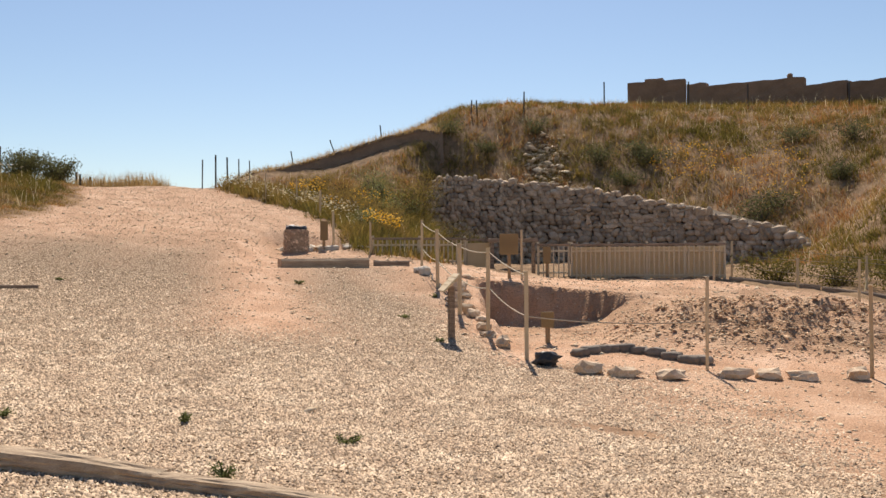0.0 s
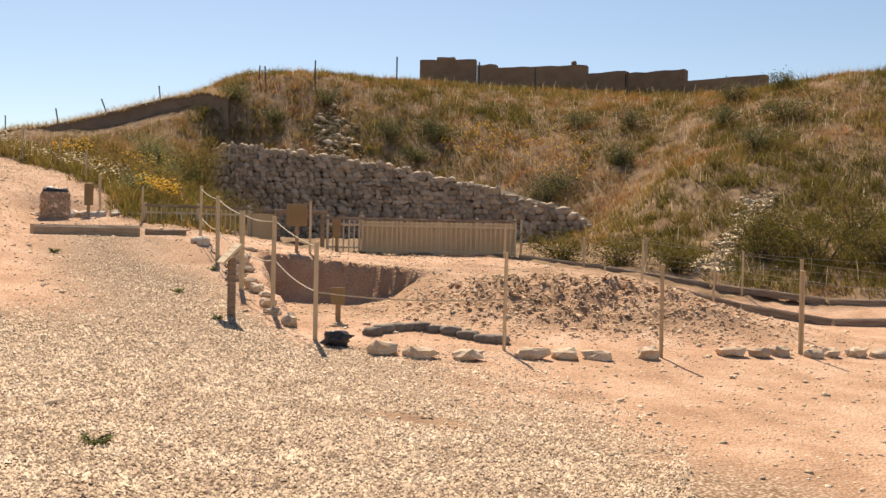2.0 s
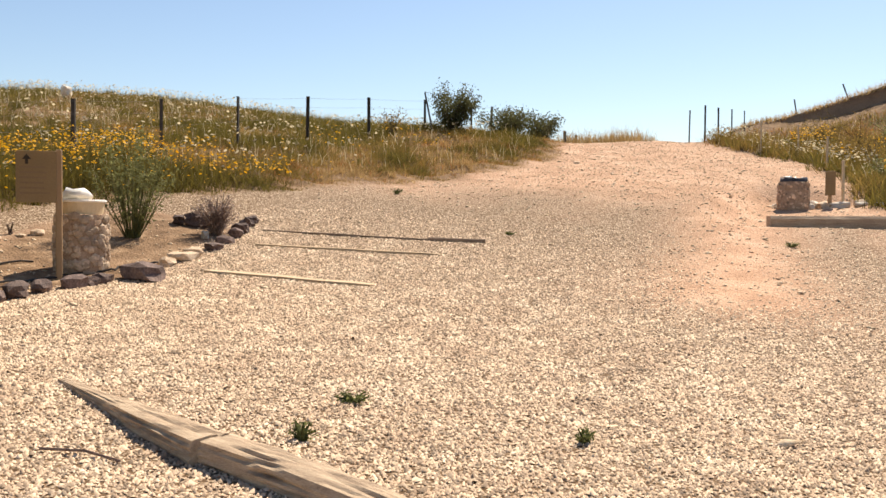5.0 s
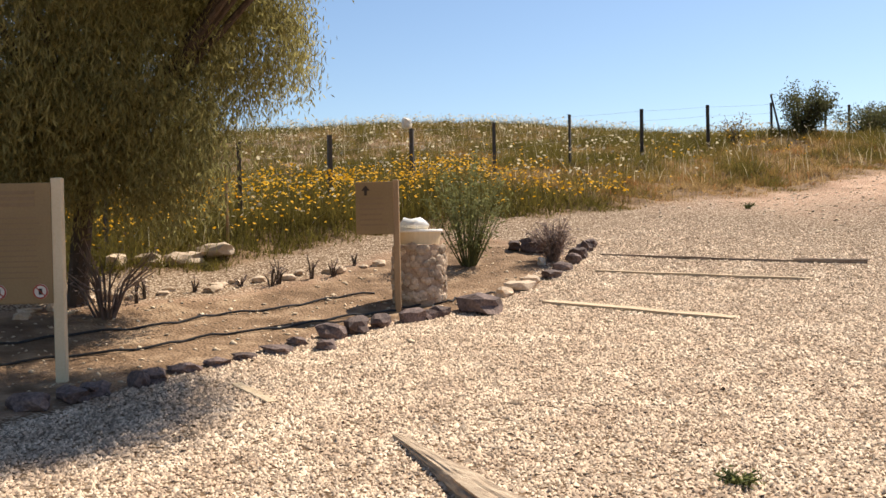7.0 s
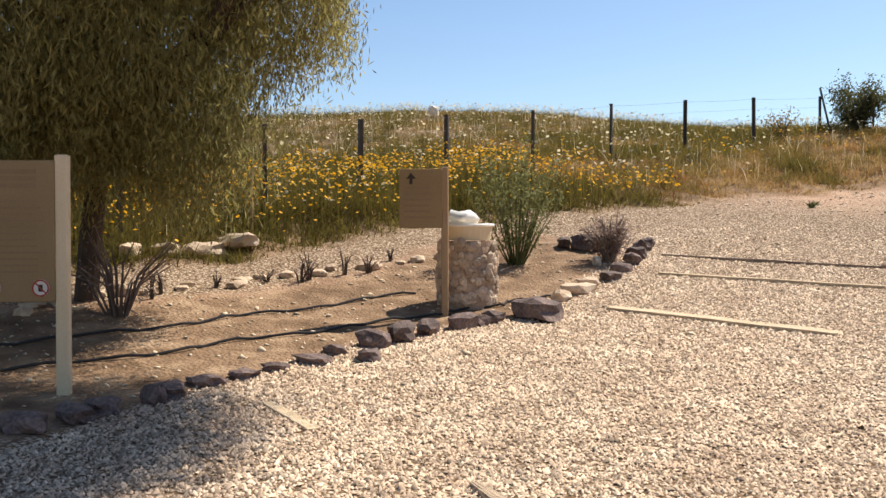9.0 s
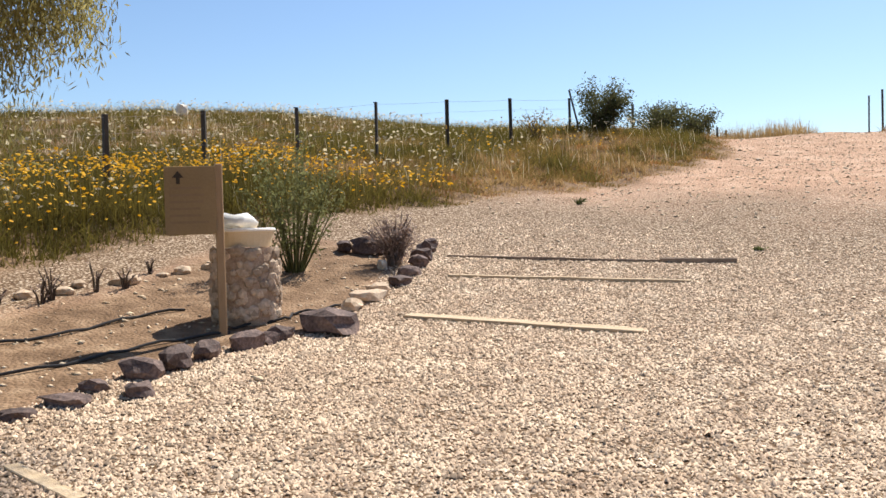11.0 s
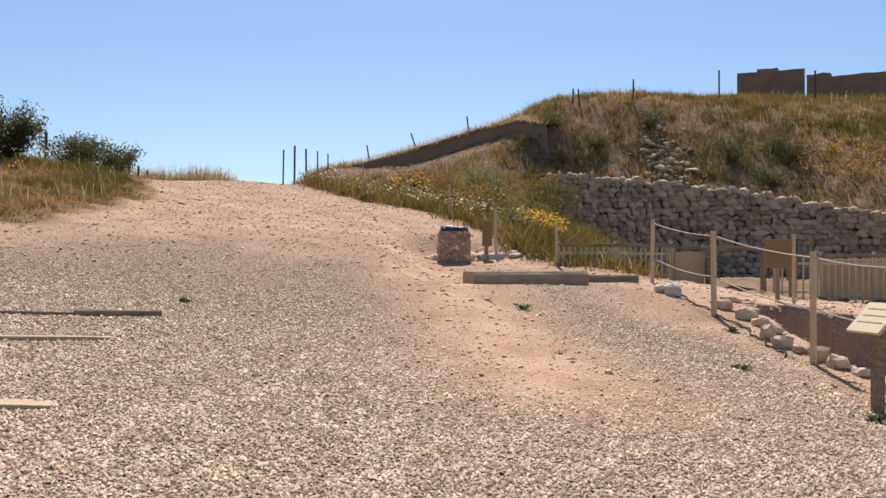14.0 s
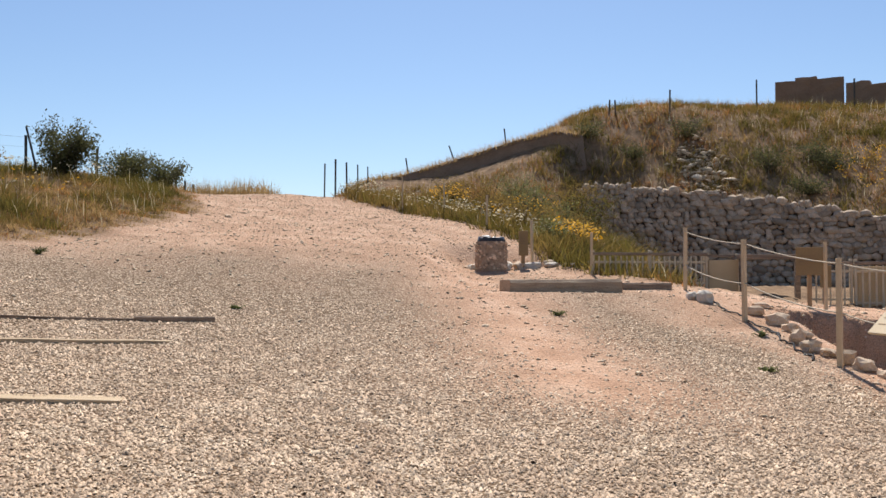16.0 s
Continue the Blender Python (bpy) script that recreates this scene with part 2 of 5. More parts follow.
def tube(points, radius, sides=6, bm=None, end_radius=None):
    """A round bar along points, tapering to end_radius."""
    bm = bm or bmesh.new()
    pts = [Vector(p) for p in points]
    rings = []
    for i, p in enumerate(pts):
        d = (pts[min(i + 1, len(pts) - 1)] - pts[max(i - 1, 0)]).normalized()
        a = d.orthogonal().normalized() if i == 0 else (a - d * a.dot(d)).normalized()
        b = d.cross(a)
        r = radius if end_radius is None else radius + (end_radius - radius) * i / (len(pts) - 1)
        rings.append([bm.verts.new(p + (a * math.cos(2 * math.pi * k / sides) + b * math.sin(2 * math.pi * k / sides)) * r) for k in range(sides)])
    for r0, r1 in zip(rings, rings[1:]):
        for k in range(sides):
            bm.faces.new((r0[k], r0[(k + 1) % sides], r1[(k + 1) % sides], r1[k]))
    bm.faces.new(rings[0][::-1])
    bm.faces.new(rings[-1])
    return bm


def stone(size, seed, rough=0.22, subdiv=2, flat=0.0):
    """A lumpy stone of that size, resting on z = 0."""
    bm = bmesh.new()
    bmesh.ops.create_icosphere(bm, subdivisions=subdiv, radius=0.5)
    off = Vector((seed * 3.7, seed * 1.9, seed * 5.3))
    for v in bm.verts:
        n = v.co.normalized()
        box_like = max(abs(n.x), abs(n.y), abs(n.z))
        v.co = n * 0.5 / (box_like ** 0.6) * (0.92 + rough * noise.noise(n * 1.6 + off) + rough * 0.5 * noise.noise(n * 4.0 + off))
        v.co = Vector((v.co.x * size[0], v.co.y * size[1], v.co.z * size[2]))
    low = min(v.co.z for v in bm.verts)
    for v in bm.verts:
        v.co.z = (v.co.z - low) - 0.12 * size[2]
    return bm


def rest(x, y, rz=0.0, sink=0.0, rx=0.0, ry=0.0):
    return pose(x, y, gz(x, y) - sink, rx, ry, rz)


def scatter_object(name, verts, faces, mat, label, category, kind="stuff", smooth_faces=False):
    me = bpy.data.meshes.new(name)
    quick_mesh(me, verts, faces)
    if smooth_faces:
        me.polygons.foreach_set("use_smooth", np.ones(len(faces), bool))
    me.materials.append(mat)
    return tagged(new(name, me), label, category, kind=kind)


RNG = np.random.default_rng(7)


def blades(x, y, z, height, width, lean=0.35, simple=False):
    """Grass blades: a narrow bent strip of three triangles at every place, or far off one triangle."""
    n = len(x)
    a, t = RNG.uniform(0, 2 * np.pi, n), RNG.uniform(0, 2 * np.pi, n)
    l = np.abs(RNG.normal(0, lean, n)) * height
    base = np.stack([x, y, z], -1)
    side = np.stack([np.cos(a), np.sin(a), np.zeros(n)], -1) * (width / 2)[:, None]
    bend = np.stack([np.cos(t), np.sin(t), np.zeros(n)], -1) * l[:, None]
    up = np.stack([np.zeros(n), np.zeros(n), height], -1)
    if simple:
        v = np.stack([base - side, base + side, base + up + bend], 1).reshape(-1, 3)
        return v, np.arange(n * 3).reshape(-1, 3)
    mid = base + up * 0.55 + bend * 0.35
    tip = base + up + bend
    v = np.stack([base - side, base + side, mid - side * 0.8, mid + side * 0.8, tip], 1).reshape(-1, 3)
    o = np.arange(n)[:, None] * 5
    f = np.concatenate([o + [0, 1, 3], o + [0, 3, 2], o + [2, 3, 4]], 1).reshape(-1, 3)
    return v, f


def leaves(centres, size, normal_spread=1.0, aspect=2.0):
    """Small two-triangle leaves at places, each turned at random."""
    n = len(centres)
    d = RNG.normal(size=(n, 3))
    d /= np.linalg.norm(d, axis=1)[:, None]
    e = np.cross(d, RNG.normal(size=(n, 3)))
    e /= np.linalg.norm(e, axis=1)[:, None]
    s = (np.broadcast_to(size, n) * RNG.uniform(0.7, 1.3, n))[:, None]
    v = np.stack([centres - d * s / 2, centres + e * s / 2 / aspect, centres + d * s / 2, centres - e * s / 2 / aspect], 1).reshape(-1, 3)
    o = np.arange(n)[:, None] * 4
    return v, o + np.arange(4)[None]


def joined(*vf):
    vs, fs, k = [], [], 0
    for v, f in vf:
        vs.append(v)
        fs.append(f + k)
        k += len(v)
    return np.concatenate(vs), np.concatenate(fs)

# ---- terrain ----
def yard(x, y):
    """The sloping yard: it falls to the right and climbs ever steeper towards the ridge."""
    u, v = x / 5, y / 5
    return -0.285 * u + 0.056 * v + 0.152 * v * v + 0.007 * u * u - 0.035 * u * v


RIDGE = [(-8.5, 30, 4.15), (-5.8, 30.5, 4.25), (-4.0, 30.7, 4.15), (-6, 42, 3.0), (-12, 42, 3.4), (-6, 60, 0)]
PATH_EDGE = [(-5.3, 22.7, 3.0), (-1.25, 28, 3.4), (0.05, 25, 3.0), (1.1, 23, 2.65), (1.9, 19, 1.95), (2.7, 16.8, 1.5)]
MOUND_CREST = [(-3.2, 39.4, 5.6), (1.2, 41, 6.5), (3.5, 41, 7.35), (6.9, 41.4, 9.0), (10.3, 40.7, 9.0), (16, 43.5, 9.6), (24, 41, 9.3), (30.2, 33, 8.5), (30.4, 27.7, 8.4), (34, 25, 8.2), (10, 60, 8.5), (30, 55, 8.8), (46, 34, 8.0)]
MOUND_FLANK = [(5.0, 38.1, 7.0), (6.3, 37.7, 7.0), (8, 38.0, 6.8), (12.2, 36.0, 5.9), (17.5, 31.6, 4.6), (20, 23, 3.7), (19.8, 18.5, 2.0), (25, 19, 3.4), (1.6, 30, 3.7), (3, 24, 2.5), (-2.6, 36.4, 4.6), (-0.4, 36.6, 4.7), (2.2, 36.0, 5.0), (4.0, 36.0, 5.5), (-1.2, 33, 4.3)]
WALL_FOOT = [(5.6, 33.6, 3.9), (10.3, 31.8, 3.0), (14.0, 28.6, 2.2), (17.2, 24.0, 1.5), (3.2, 33.6, 4.3), (1.2, 34.6, 4.6), (8, 20, 0.9), (13, 19, 0.8)]
WALL_BACK = [(5.7, 36.1, 4.9), (10.7, 34.3, 4.4), (14.7, 31.1, 3.5), (18.3, 26.2, 2.1)]
MOUND_TOE = [(7.5, 16.5, 0.93), (11, 16, 0.9), (12.3, 12.2, 0.42), (16.3, 12.2, -0.2), (18, 10.5, -0.25), (19, 13.5, 0.5), (26, 10, 0.6), (24, 4, -0.6)]
LEFT_FENCE = [(-12, 6.4, 1.85), (-12, 10.9, 2.45), (-12, 15.9, 3.1), (-12, 21.7, 3.8), (-12, 28.5, 4.4)]
LEFT_BANK = [(-5.4, 1.4, 0.3), (-6, 5.8, 0.67), (-9.3, 5.5, 1.2), (-9.5, 1.0, 0.85), (-10.2, 24, 4.2), (-7.1, 25, 3.65), (-7.0, 16.5, 2.2)]
LEFT_HILL = [(-28, 16.7, 5.6), (-27, 23, 6.2), (-25.5, 27.5, 6.3), (-22.7, 30, 5.9), (-17, 31, 4.9), (-30, 5, 4.5), (-45, 20, 5.5), (-25, 45, 4.5)]
BEHIND = [(0, -18, -0.6), (15, -16, -1.6), (-15, -12, 0.6), (28, -8, -1.6), (-30, -8, 2.0)]
KNOTS = np.array(RIDGE + PATH_EDGE + MOUND_CREST + MOUND_FLANK + WALL_FOOT + WALL_BACK + MOUND_TOE + LEFT_FENCE + LEFT_BANK + LEFT_HILL + BEHIND
                 + [(x, y, yard(x, y)) for x in (-4, 0, 4, 9) for y in (-6, -1, 4, 8)] + [(x, y, yard(x, y)) for x in (-4, 0, 3) for y in (12, 16)] + [(13, 3, yard(13, 3)), (14, 8, yard(14, 8))])


def kernel(d2):
    return np.sqrt(d2 + 0.8)


def solve_knots():
    xy = KNOTS[:, :2]
    n = len(xy)
    a = np.zeros((n + 3, n + 3))
    a[:n, :n] = kernel(((xy[:, None] - xy[None]) ** 2).sum(-1)) - np.eye(n) * 0.05
    a[:n, n:], a[n:, :n] = np.c_[np.ones(n), xy], np.c_[np.ones(n), xy].T
    return np.linalg.solve(a, np.r_[KNOTS[:, 2], 0, 0, 0])


WEIGHTS = solve_knots()


def smooth(a, b, v):
    t = np.clip((v - a) / (b - a), 0, 1)
    return t * t * (3 - 2 * t)


def cheap_noise(x, y, seed=0.0):
    s = seed * 7.31
    return (np.sin(x * 1.7 + 1.3 * np.sin(y * 1.1 + s) + s) * np.sin(y * 1.9 + 1.7 * np.sin(x * 0.9 - s)) + 0.5 * np.sin(x * 4.3 + 2.1 * np.sin(y * 3.1 + s)) * np.sin(y * 4.7 - s + 1.2 * np.sin(x * 3.7)) + 0.25 * np.sin(x * 9.1 + s + np.sin(y * 8.3)) * np.sin(y * 10.3 + np.sin(x * 7.7))) / 1.5


def pit_share(x, y):
    """1 inside the excavated pit, 0 outside."""
    wob = 0.12 * cheap_noise(x * 1.5, y * 1.5, 3)
    left = smooth(0, 0.18, x - (5.0 + 0.02 * (y - 9)) + wob)
    back = smooth(0, 0.16, 14.25 - 0.25 * (x - 5) - y + wob)
    right = smooth(0, 1.6, 8.6 - x + 0.2 * (y - 11) + wob)
    front = smooth(0, 1.2, y - 8.6 + wob)
    return left * back * right * front


def ground_z(x, y):
    """Height of the ground at x, y (arrays or numbers)."""
    x, y = np.atleast_1d(np.asarray(x, float)), np.atleast_1d(np.asarray(y, float))
    q = np.stack([x.ravel(), y.ravel()], -1)
    z = np.empty(len(q))
    for i in range(0, len(q), 4000):
        c = q[i:i + 4000]
        k = kernel(((c[:, None] - KNOTS[None, :, :2]) ** 2).sum(-1))
        z[i:i + 4000] = k @ WEIGHTS[:len(KNOTS)] + WEIGHTS[-3] + c @ WEIGHTS[-2:]
    z = z.reshape(x.shape)
    far = smooth(60, 160, np.hypot(x, y - 15))
    z = z * (1 - far) - 6 * far
    spoil = np.exp(-(((x - 10.8) / 3.0) ** 2 + ((y - 10.4) / 1.5) ** 2))
    z = z + 0.42 * spoil + 0.15 * spoil * cheap_noise(x * 1.9, y * 1.9, 1) + 0.10 * spoil * cheap_noise(x * 5.3, y * 5.3, 7)
    # the levelled strip in front of the stone wall
    wall_y = np.interp(x, [4.84, 10.47, 14.35, 17.9], [34.95, 33.0, 29.85, 24.9])
    strip = smooth(4.5, 5.4, x) * smooth(17.2, 15.8, x) * smooth(-0.95, -0.35, wall_y - y) * smooth(18, 19.5, y)
    z = z * (1 - strip) + np.minimum(z, 1.1) * strip
    # the level shelf on which the bin and the beam stand
    shelf = smooth(-0.4, 0.6, x) * smooth(4.2, 3.2, x) * smooth(13.2, 14.6, y) * smooth(19.6, 18.7, y)
    z = z * (1 - shelf) + np.minimum(z, 1.24 + 0.11 * np.maximum(0, y - 14.6)) * shelf
    p = pit_share(x, y)
    return z * (1 - p) + np.minimum(z, 0.02 + 0.06 * cheap_noise(x, y, 5) + 0.25 * smooth(6.8, 8.6, x)) * p


def surface_z(x, y):
    """The ground with its small humps, as it is meshed."""
    x, y = np.atleast_1d(np.asarray(x, float)), np.atleast_1d(np.asarray(y, float))
    near = np.exp(-(np.hypot(x, y - 10) / 45) ** 2)
    wild = wild_share(x, y)
    dug = np.exp(-(((x - 9.8) / 3) ** 2 + ((y - 10.3) / 2.2) ** 2))
    up = smooth(12, 18, y) * (1 - wild)
    return ground_z(x, y) + near * ((0.006 + 0.10 * wild + 0.03 * dug + 0.02 * up) * cheap_noise(x * 1.3, y * 1.3, 2) + (0.04 * wild + 0.09 * dug) * cheap_noise(x * 4.1, y * 4.1, 4))


def gz(x, y):
    return float(surface_z(x, y)[0])


def lines(*spans):
    out = [spans[0][0]]
    for a, b, step in spans:
        k = max(1, round((b - a) / step))
        out += [a + (b - a) * (i + 1) / k for i in range(k)]
    return np.array(out)


def build_ground():
    xs = lines((-3000, -800, 550), (-800, -200, 120), (-200, -60, 20), (-60, -30, 2), (-30, -12, 0.6), (-12, -7, 0.25), (-7, 4.5, 0.2), (4.5, 12.5, 0.1), (12.5, 20, 0.25), (20, 40, 0.6), (40, 80, 4), (80, 200, 20), (200, 800, 120), (800, 3000, 550))
    ys = lines((-3000, -800, 550), (-800, -200, 120), (-200, -60, 20), (-60, -10, 3), (-10, -4, 0.5), (-4, 7, 0.2), (7, 14.5, 0.1), (14.5, 36.5, 0.25), (36.5, 50, 0.6), (50, 80, 4), (80, 200, 20), (200, 800, 120), (800, 3000, 550))
    X, Y = np.meshgrid(xs, ys)
    Z = surface_z(X, Y)
    wild = wild_share(X, Y)
    h, w = X.shape
    me = bpy.data.meshes.new("ground")
    idx = np.arange(h * w).reshape(h, w)
    f = np.stack([idx[:-1, :-1], idx[:-1, 1:], idx[1:, 1:], idx[1:, :-1]], -1).reshape(-1, 4)
    quick_mesh(me, np.stack([X, Y, Z], -1).reshape(-1, 3), f)
    me.polygons.foreach_set("use_smooth", np.ones(len(f), bool))
    for name, v in (("gravel", gravel_share(X, Y)), ("planted", np.maximum(wild, soil_share(X, Y))), ("bed", bed_share(X, Y))):
        at = me.attributes.new(name, "FLOAT", "POINT")
        at.data.foreach_set("value", v.ravel().astype(np.float32))
    me.materials.append(M_GROUND)
    ob = new("ground", me)
    return tagged(ob, "pale gravel yard and bare pinkish earth rising to a ridge", "ground", kind="structure")


def quick_mesh(me, verts, faces):
    """Fills a mesh from arrays; faces all have the same number of corners."""
    k = faces.shape[1]
    me.vertices.add(len(verts))
    me.vertices.foreach_set("co", np.ascontiguousarray(verts, dtype=np.float32).ravel())
    me.loops.add(faces.size)
    me.loops.foreach_set("vertex_index", np.ascontiguousarray(faces, dtype=np.int32).ravel())
    me.polygons.add(len(faces))
    me.polygons.foreach_set("loop_start", np.arange(0, faces.size, k, dtype=np.int32))
    me.update(calc_edges=True)


def path_right(y):
    """x of the right edge of the climbing path."""
    return np.interp(y, [13, 17, 20, 25, 28, 31], [3.4, 2.9, 2.1, 0.5, -1.1, -3.6])


def grass_left(y):
    """x of the edge where the grass on the left begins."""
    return np.interp(y, [-2, 4, 7, 9, 11.5, 13.4, 15.8, 18.6, 22, 26, 31], [-9.4, -9.3, -9.4, -9.1, -8.4, -7.9, -7.3, -6.3, -6.1, -7.0, -8.6])


def wild_share(x, y):
    """1 where plants grow wild (the mound, the left field), 0 on the yard."""
    wob = 0.35 * cheap_noise(x, y, 6)
    left = smooth(-0.3, 0.3, grass_left(y) - x + wob) * smooth(-14, -12, y)
    right = smooth(-0.3, 0.3, x - path_right(y) + wob) * smooth(16.0, 17.0, y + wob)
    toe = smooth(-0.3, 0.3, y - np.interp(x, [10, 12, 14, 18, 30], [16.4, 14.6, 14.0, 12.3, 9]) + wob) * smooth(9, 11, x)
    over = smooth(30.6, 31.5, y)
    return np.clip(np.maximum.reduce([left, right, toe, over]), 0, 1)


def gravel_share(x, y):
    """1 where the yard is covered in loose gravel, less on trodden earth."""
    n = cheap_noise(x * 0.7, y * 0.7, 8)
    bare_right = smooth(6.0, 8.6, x + 0.35 * (y - 2) + 0.8 * n) * 0.85
    trodden = np.exp(-(((x - 0.9 - 0.16 * (12 - y)) / (1.0 + 0.1 * np.abs(y - 12))) ** 2)) * smooth(6.5, 9, y) * (1 - smooth(17, 20, y))
    up = smooth(12.5, 18, y + n) * 0.8
    dig = smooth(4.2, 5.0, x + 0.3 * n) * smooth(6.2, 7.4, y)
    return np.clip(1 - np.maximum.reduce([bare_right, trodden, up, dig, bed_share(x, y), scrape_share(x, y)]), 0, 1)


def scrape_share(x, y):
    """A worn bare patch in the gravel."""
    a, b = (x - 5.55) * 0.9 - (y - 3.5) * 0.45, (y - 3.5) * 0.9 + (x - 5.55) * 0.45
    return np.clip(1.6 * np.exp(-1.5 * ((a / 0.62) ** 2 + (b / 0.2) ** 2)), 0, 1)


def soil_share(x, y):
    """Darker dug soil on the spoil heap and in the pit, and in the worn patch."""
    n = cheap_noise(x * 1.3, y * 1.3, 14)
    dug = smooth(5.0, 5.6, x) * smooth(15.5, 13.0, x + n) * smooth(8.0, 9.0, y + 0.4 * n) * smooth(13.6, 12.4, y - 0.12 * x + 0.4 * n)
    return np.clip(np.maximum(0.5 * dug * (0.75 + 0.45 * n), 0.75 * scrape_share(x, y)), 0, 0.8)


def bed_share(x, y):
    """1 on the brown soil of the planted bed."""
    wob = 0.1 * cheap_noise(x * 2, y * 2, 9)
    return smooth(-0.1, 0.2, bed_edge(y) - x + wob) * smooth(-8.2, -7.8, x + 0.3 * np.sin(y) + wob) * smooth(9.2, 8.8, y) * smooth(-6, -5, y)


def bed_edge(y):
    """x of the row of dark stones that edges the planted bed."""
    return np.interp(y, [-4, 0, 1.7, 4, 4.7, 6, 8, 10], [-4.0, -4.4, -4.75, -5.3, -5.25, -5.1, -5.9, -6.5])


ground = build_ground()

# ---- posts, ropes and fences ----
def angle_post(m, height, label, group, mat=M_POST, size=0.045, name="fence_post"):
    """A steel angle-section post, its foot sunk in the ground."""
    ob = thing(name, m, label, "fence post", group)
    bm = box((size, 0.008, height + 0.25), (0, 0, height / 2 - 0.125), 0.002)
    box((0.008, size, height + 0.25), (-size / 2 + 0.004, size / 2, height / 2 - 0.125), 0.002, bm=bm)
    part("shaft", bm, mat, ob)
    bm = box((size + 0.006, size + 0.006, 0.014), (0, size / 2 - 0.004, height), 0.003)
    part("cap", bm, mat, ob)
    return ob


def sagging(a, b, sag, n=8):
    a, b = Vector(a), Vector(b)
    return [a.lerp(b, i / n) - Vector((0, 0, sag * 4 * (i / n) * (1 - i / n))) for i in range(n + 1)]


DIG_POSTS = [(4.03, 15.1, 1.04), (4.28, 12.85, 1.16), (4.54, 10.36, 1.24), (4.88, 8.95, 1.34), (5.22, 7.2, 1.22), (7.72, 7.15, 1.3), (10.05, 7.1, 1.3), (12.9, 7.8, 1.3), (16.2, 8.6, 1.3)]


def dig_fence():
    tops = []
    for i, (x, y, h) in enumerate(DIG_POSTS):
        angle_post(rest(x, y, 25 * i, rx=random.uniform(-0.8, 0.8), ry=random.uniform(-0.8, 0.8)), h, "cream painted steel angle post beside the excavation", "rope fence posts round the excavation", size=0.055)
        tops.append(Vector((x, y, gz(x, y) + h)))
    for i, (a, b) in enumerate(zip(tops, tops[1:])):
        for drop, sag in ((0.06, 0.04), (0.62, 0.06)):
            if i in (4, 5, 6, 7) and (drop < 0.3 or i > 4):
                continue
            bm = tube(sagging(a - Vector((0, 0, drop)), b - Vector((0, 0, drop)), sag), 0.009, 5)
            tagged(part("barrier_rope", bm, M_ROPE), "thin bleached rope strung between cream posts", "rope", "barrier ropes")


dig_fence()


def post_row(spots, label, group, drops, mat=M_POST, size=0.045, wire=M_WIRE, wire_label="thin steel wire strung along the posts", radius=0.005, name="fence_post", lean=0.8):
    """Posts at (x, y, height) with straight wires between them at the given drops from the top."""
    tops = []
    for i, (x, y, h) in enumerate(spots):
        angle_post(rest(x, y, 40 * i, rx=random.uniform(-lean, lean), ry=random.uniform(-lean, lean)), h, label, group, mat, size, name)
        tops.append(Vector((x, y, gz(x, y) + h)))
    for d in drops:
        for a, b in zip(tops, tops[1:]):
            bm = tube(sagging(a - Vector((0, 0, d)), b - Vector((0, 0, d)), 0.015, 4), radius, 4)
            tagged(part("fence_wire", bm, wire), wire_label, "wire", group + " wires")


# the double wire fence at the toe of the mound
post_row([(10.9, 15.65, 0.75), (12.79, 15.35, 0.72), (12.73, 12.47, 0.95), (13.5, 11.1, 1.1), (13.8, 8.95, 1.34), (17.5, 8.3, 1.2)], "cream steel post of the wire fence at the mound", "wire fence at the mound", (0.05, 0.35, 0.62))
post_row([(12.15, 17.8, 0.95), (14.56, 15.57, 0.78), (15.9, 13.6, 1.0), (19.0, 11.2, 1.0)], "cream steel post on the far side of the trench", "far wire fence at the mound", (0.05, 0.35, 0.62))
# stakes up the right side of the path
def by_top(*spots):
    """Turns (x, y, height of the top) into (x, y, length above ground)."""
    return [(x, y, max(0.3, z - gz(x, y))) for x, y, z in spots]


post_row(by_top((2.83, 17.3, 2.33), (1.85, 18.7, 2.65), (1.15, 23.4, 3.57), (0.05, 27.0, 4.26), (-1.28, 28.7, 4.61)), "cream stake at the edge of the climbing path", "stakes along the path", ())
post_row(by_top((-4.02, 30.74, 5.3), (-3.88, 32.8, 5.71), (-3.56, 33.8, 5.72), (-3.26, 34.85, 5.76), (-2.97, 35.9, 5.80)), "thin dark stake standing on the ridge", "stakes on the ridge", (), M_DARKPOST, 0.05)
# posts on the skyline of the mound
for px, py, pz, lean_y in ((-1.5, 40.9, 6.81, -9), (0.65, 41.0, 7.43, -19), (2.92, 41.4, 8.21, -6), (10.03, 39.95, 9.69, 1), (14.63, 42.1, 10.6, 0), (19.1, 41.9, 10.61, 0), (21.5, 39.9, 10.12, 0), (7.4, 40.25, 9.3, 3), (7.7, 40.3, 9.3, -2), (25.3, 37.0, 9.73, 0)):
    angle_post(rest(px, py, 0, ry=lean_y), max(0.4, pz - gz(px, py)), "dark steel stake on the crest of the mound" if abs(lean_y) < 5 else "leaning dark steel stake on the crest of the mound", "stakes on the mound", M_DARKPOST, 0.06)

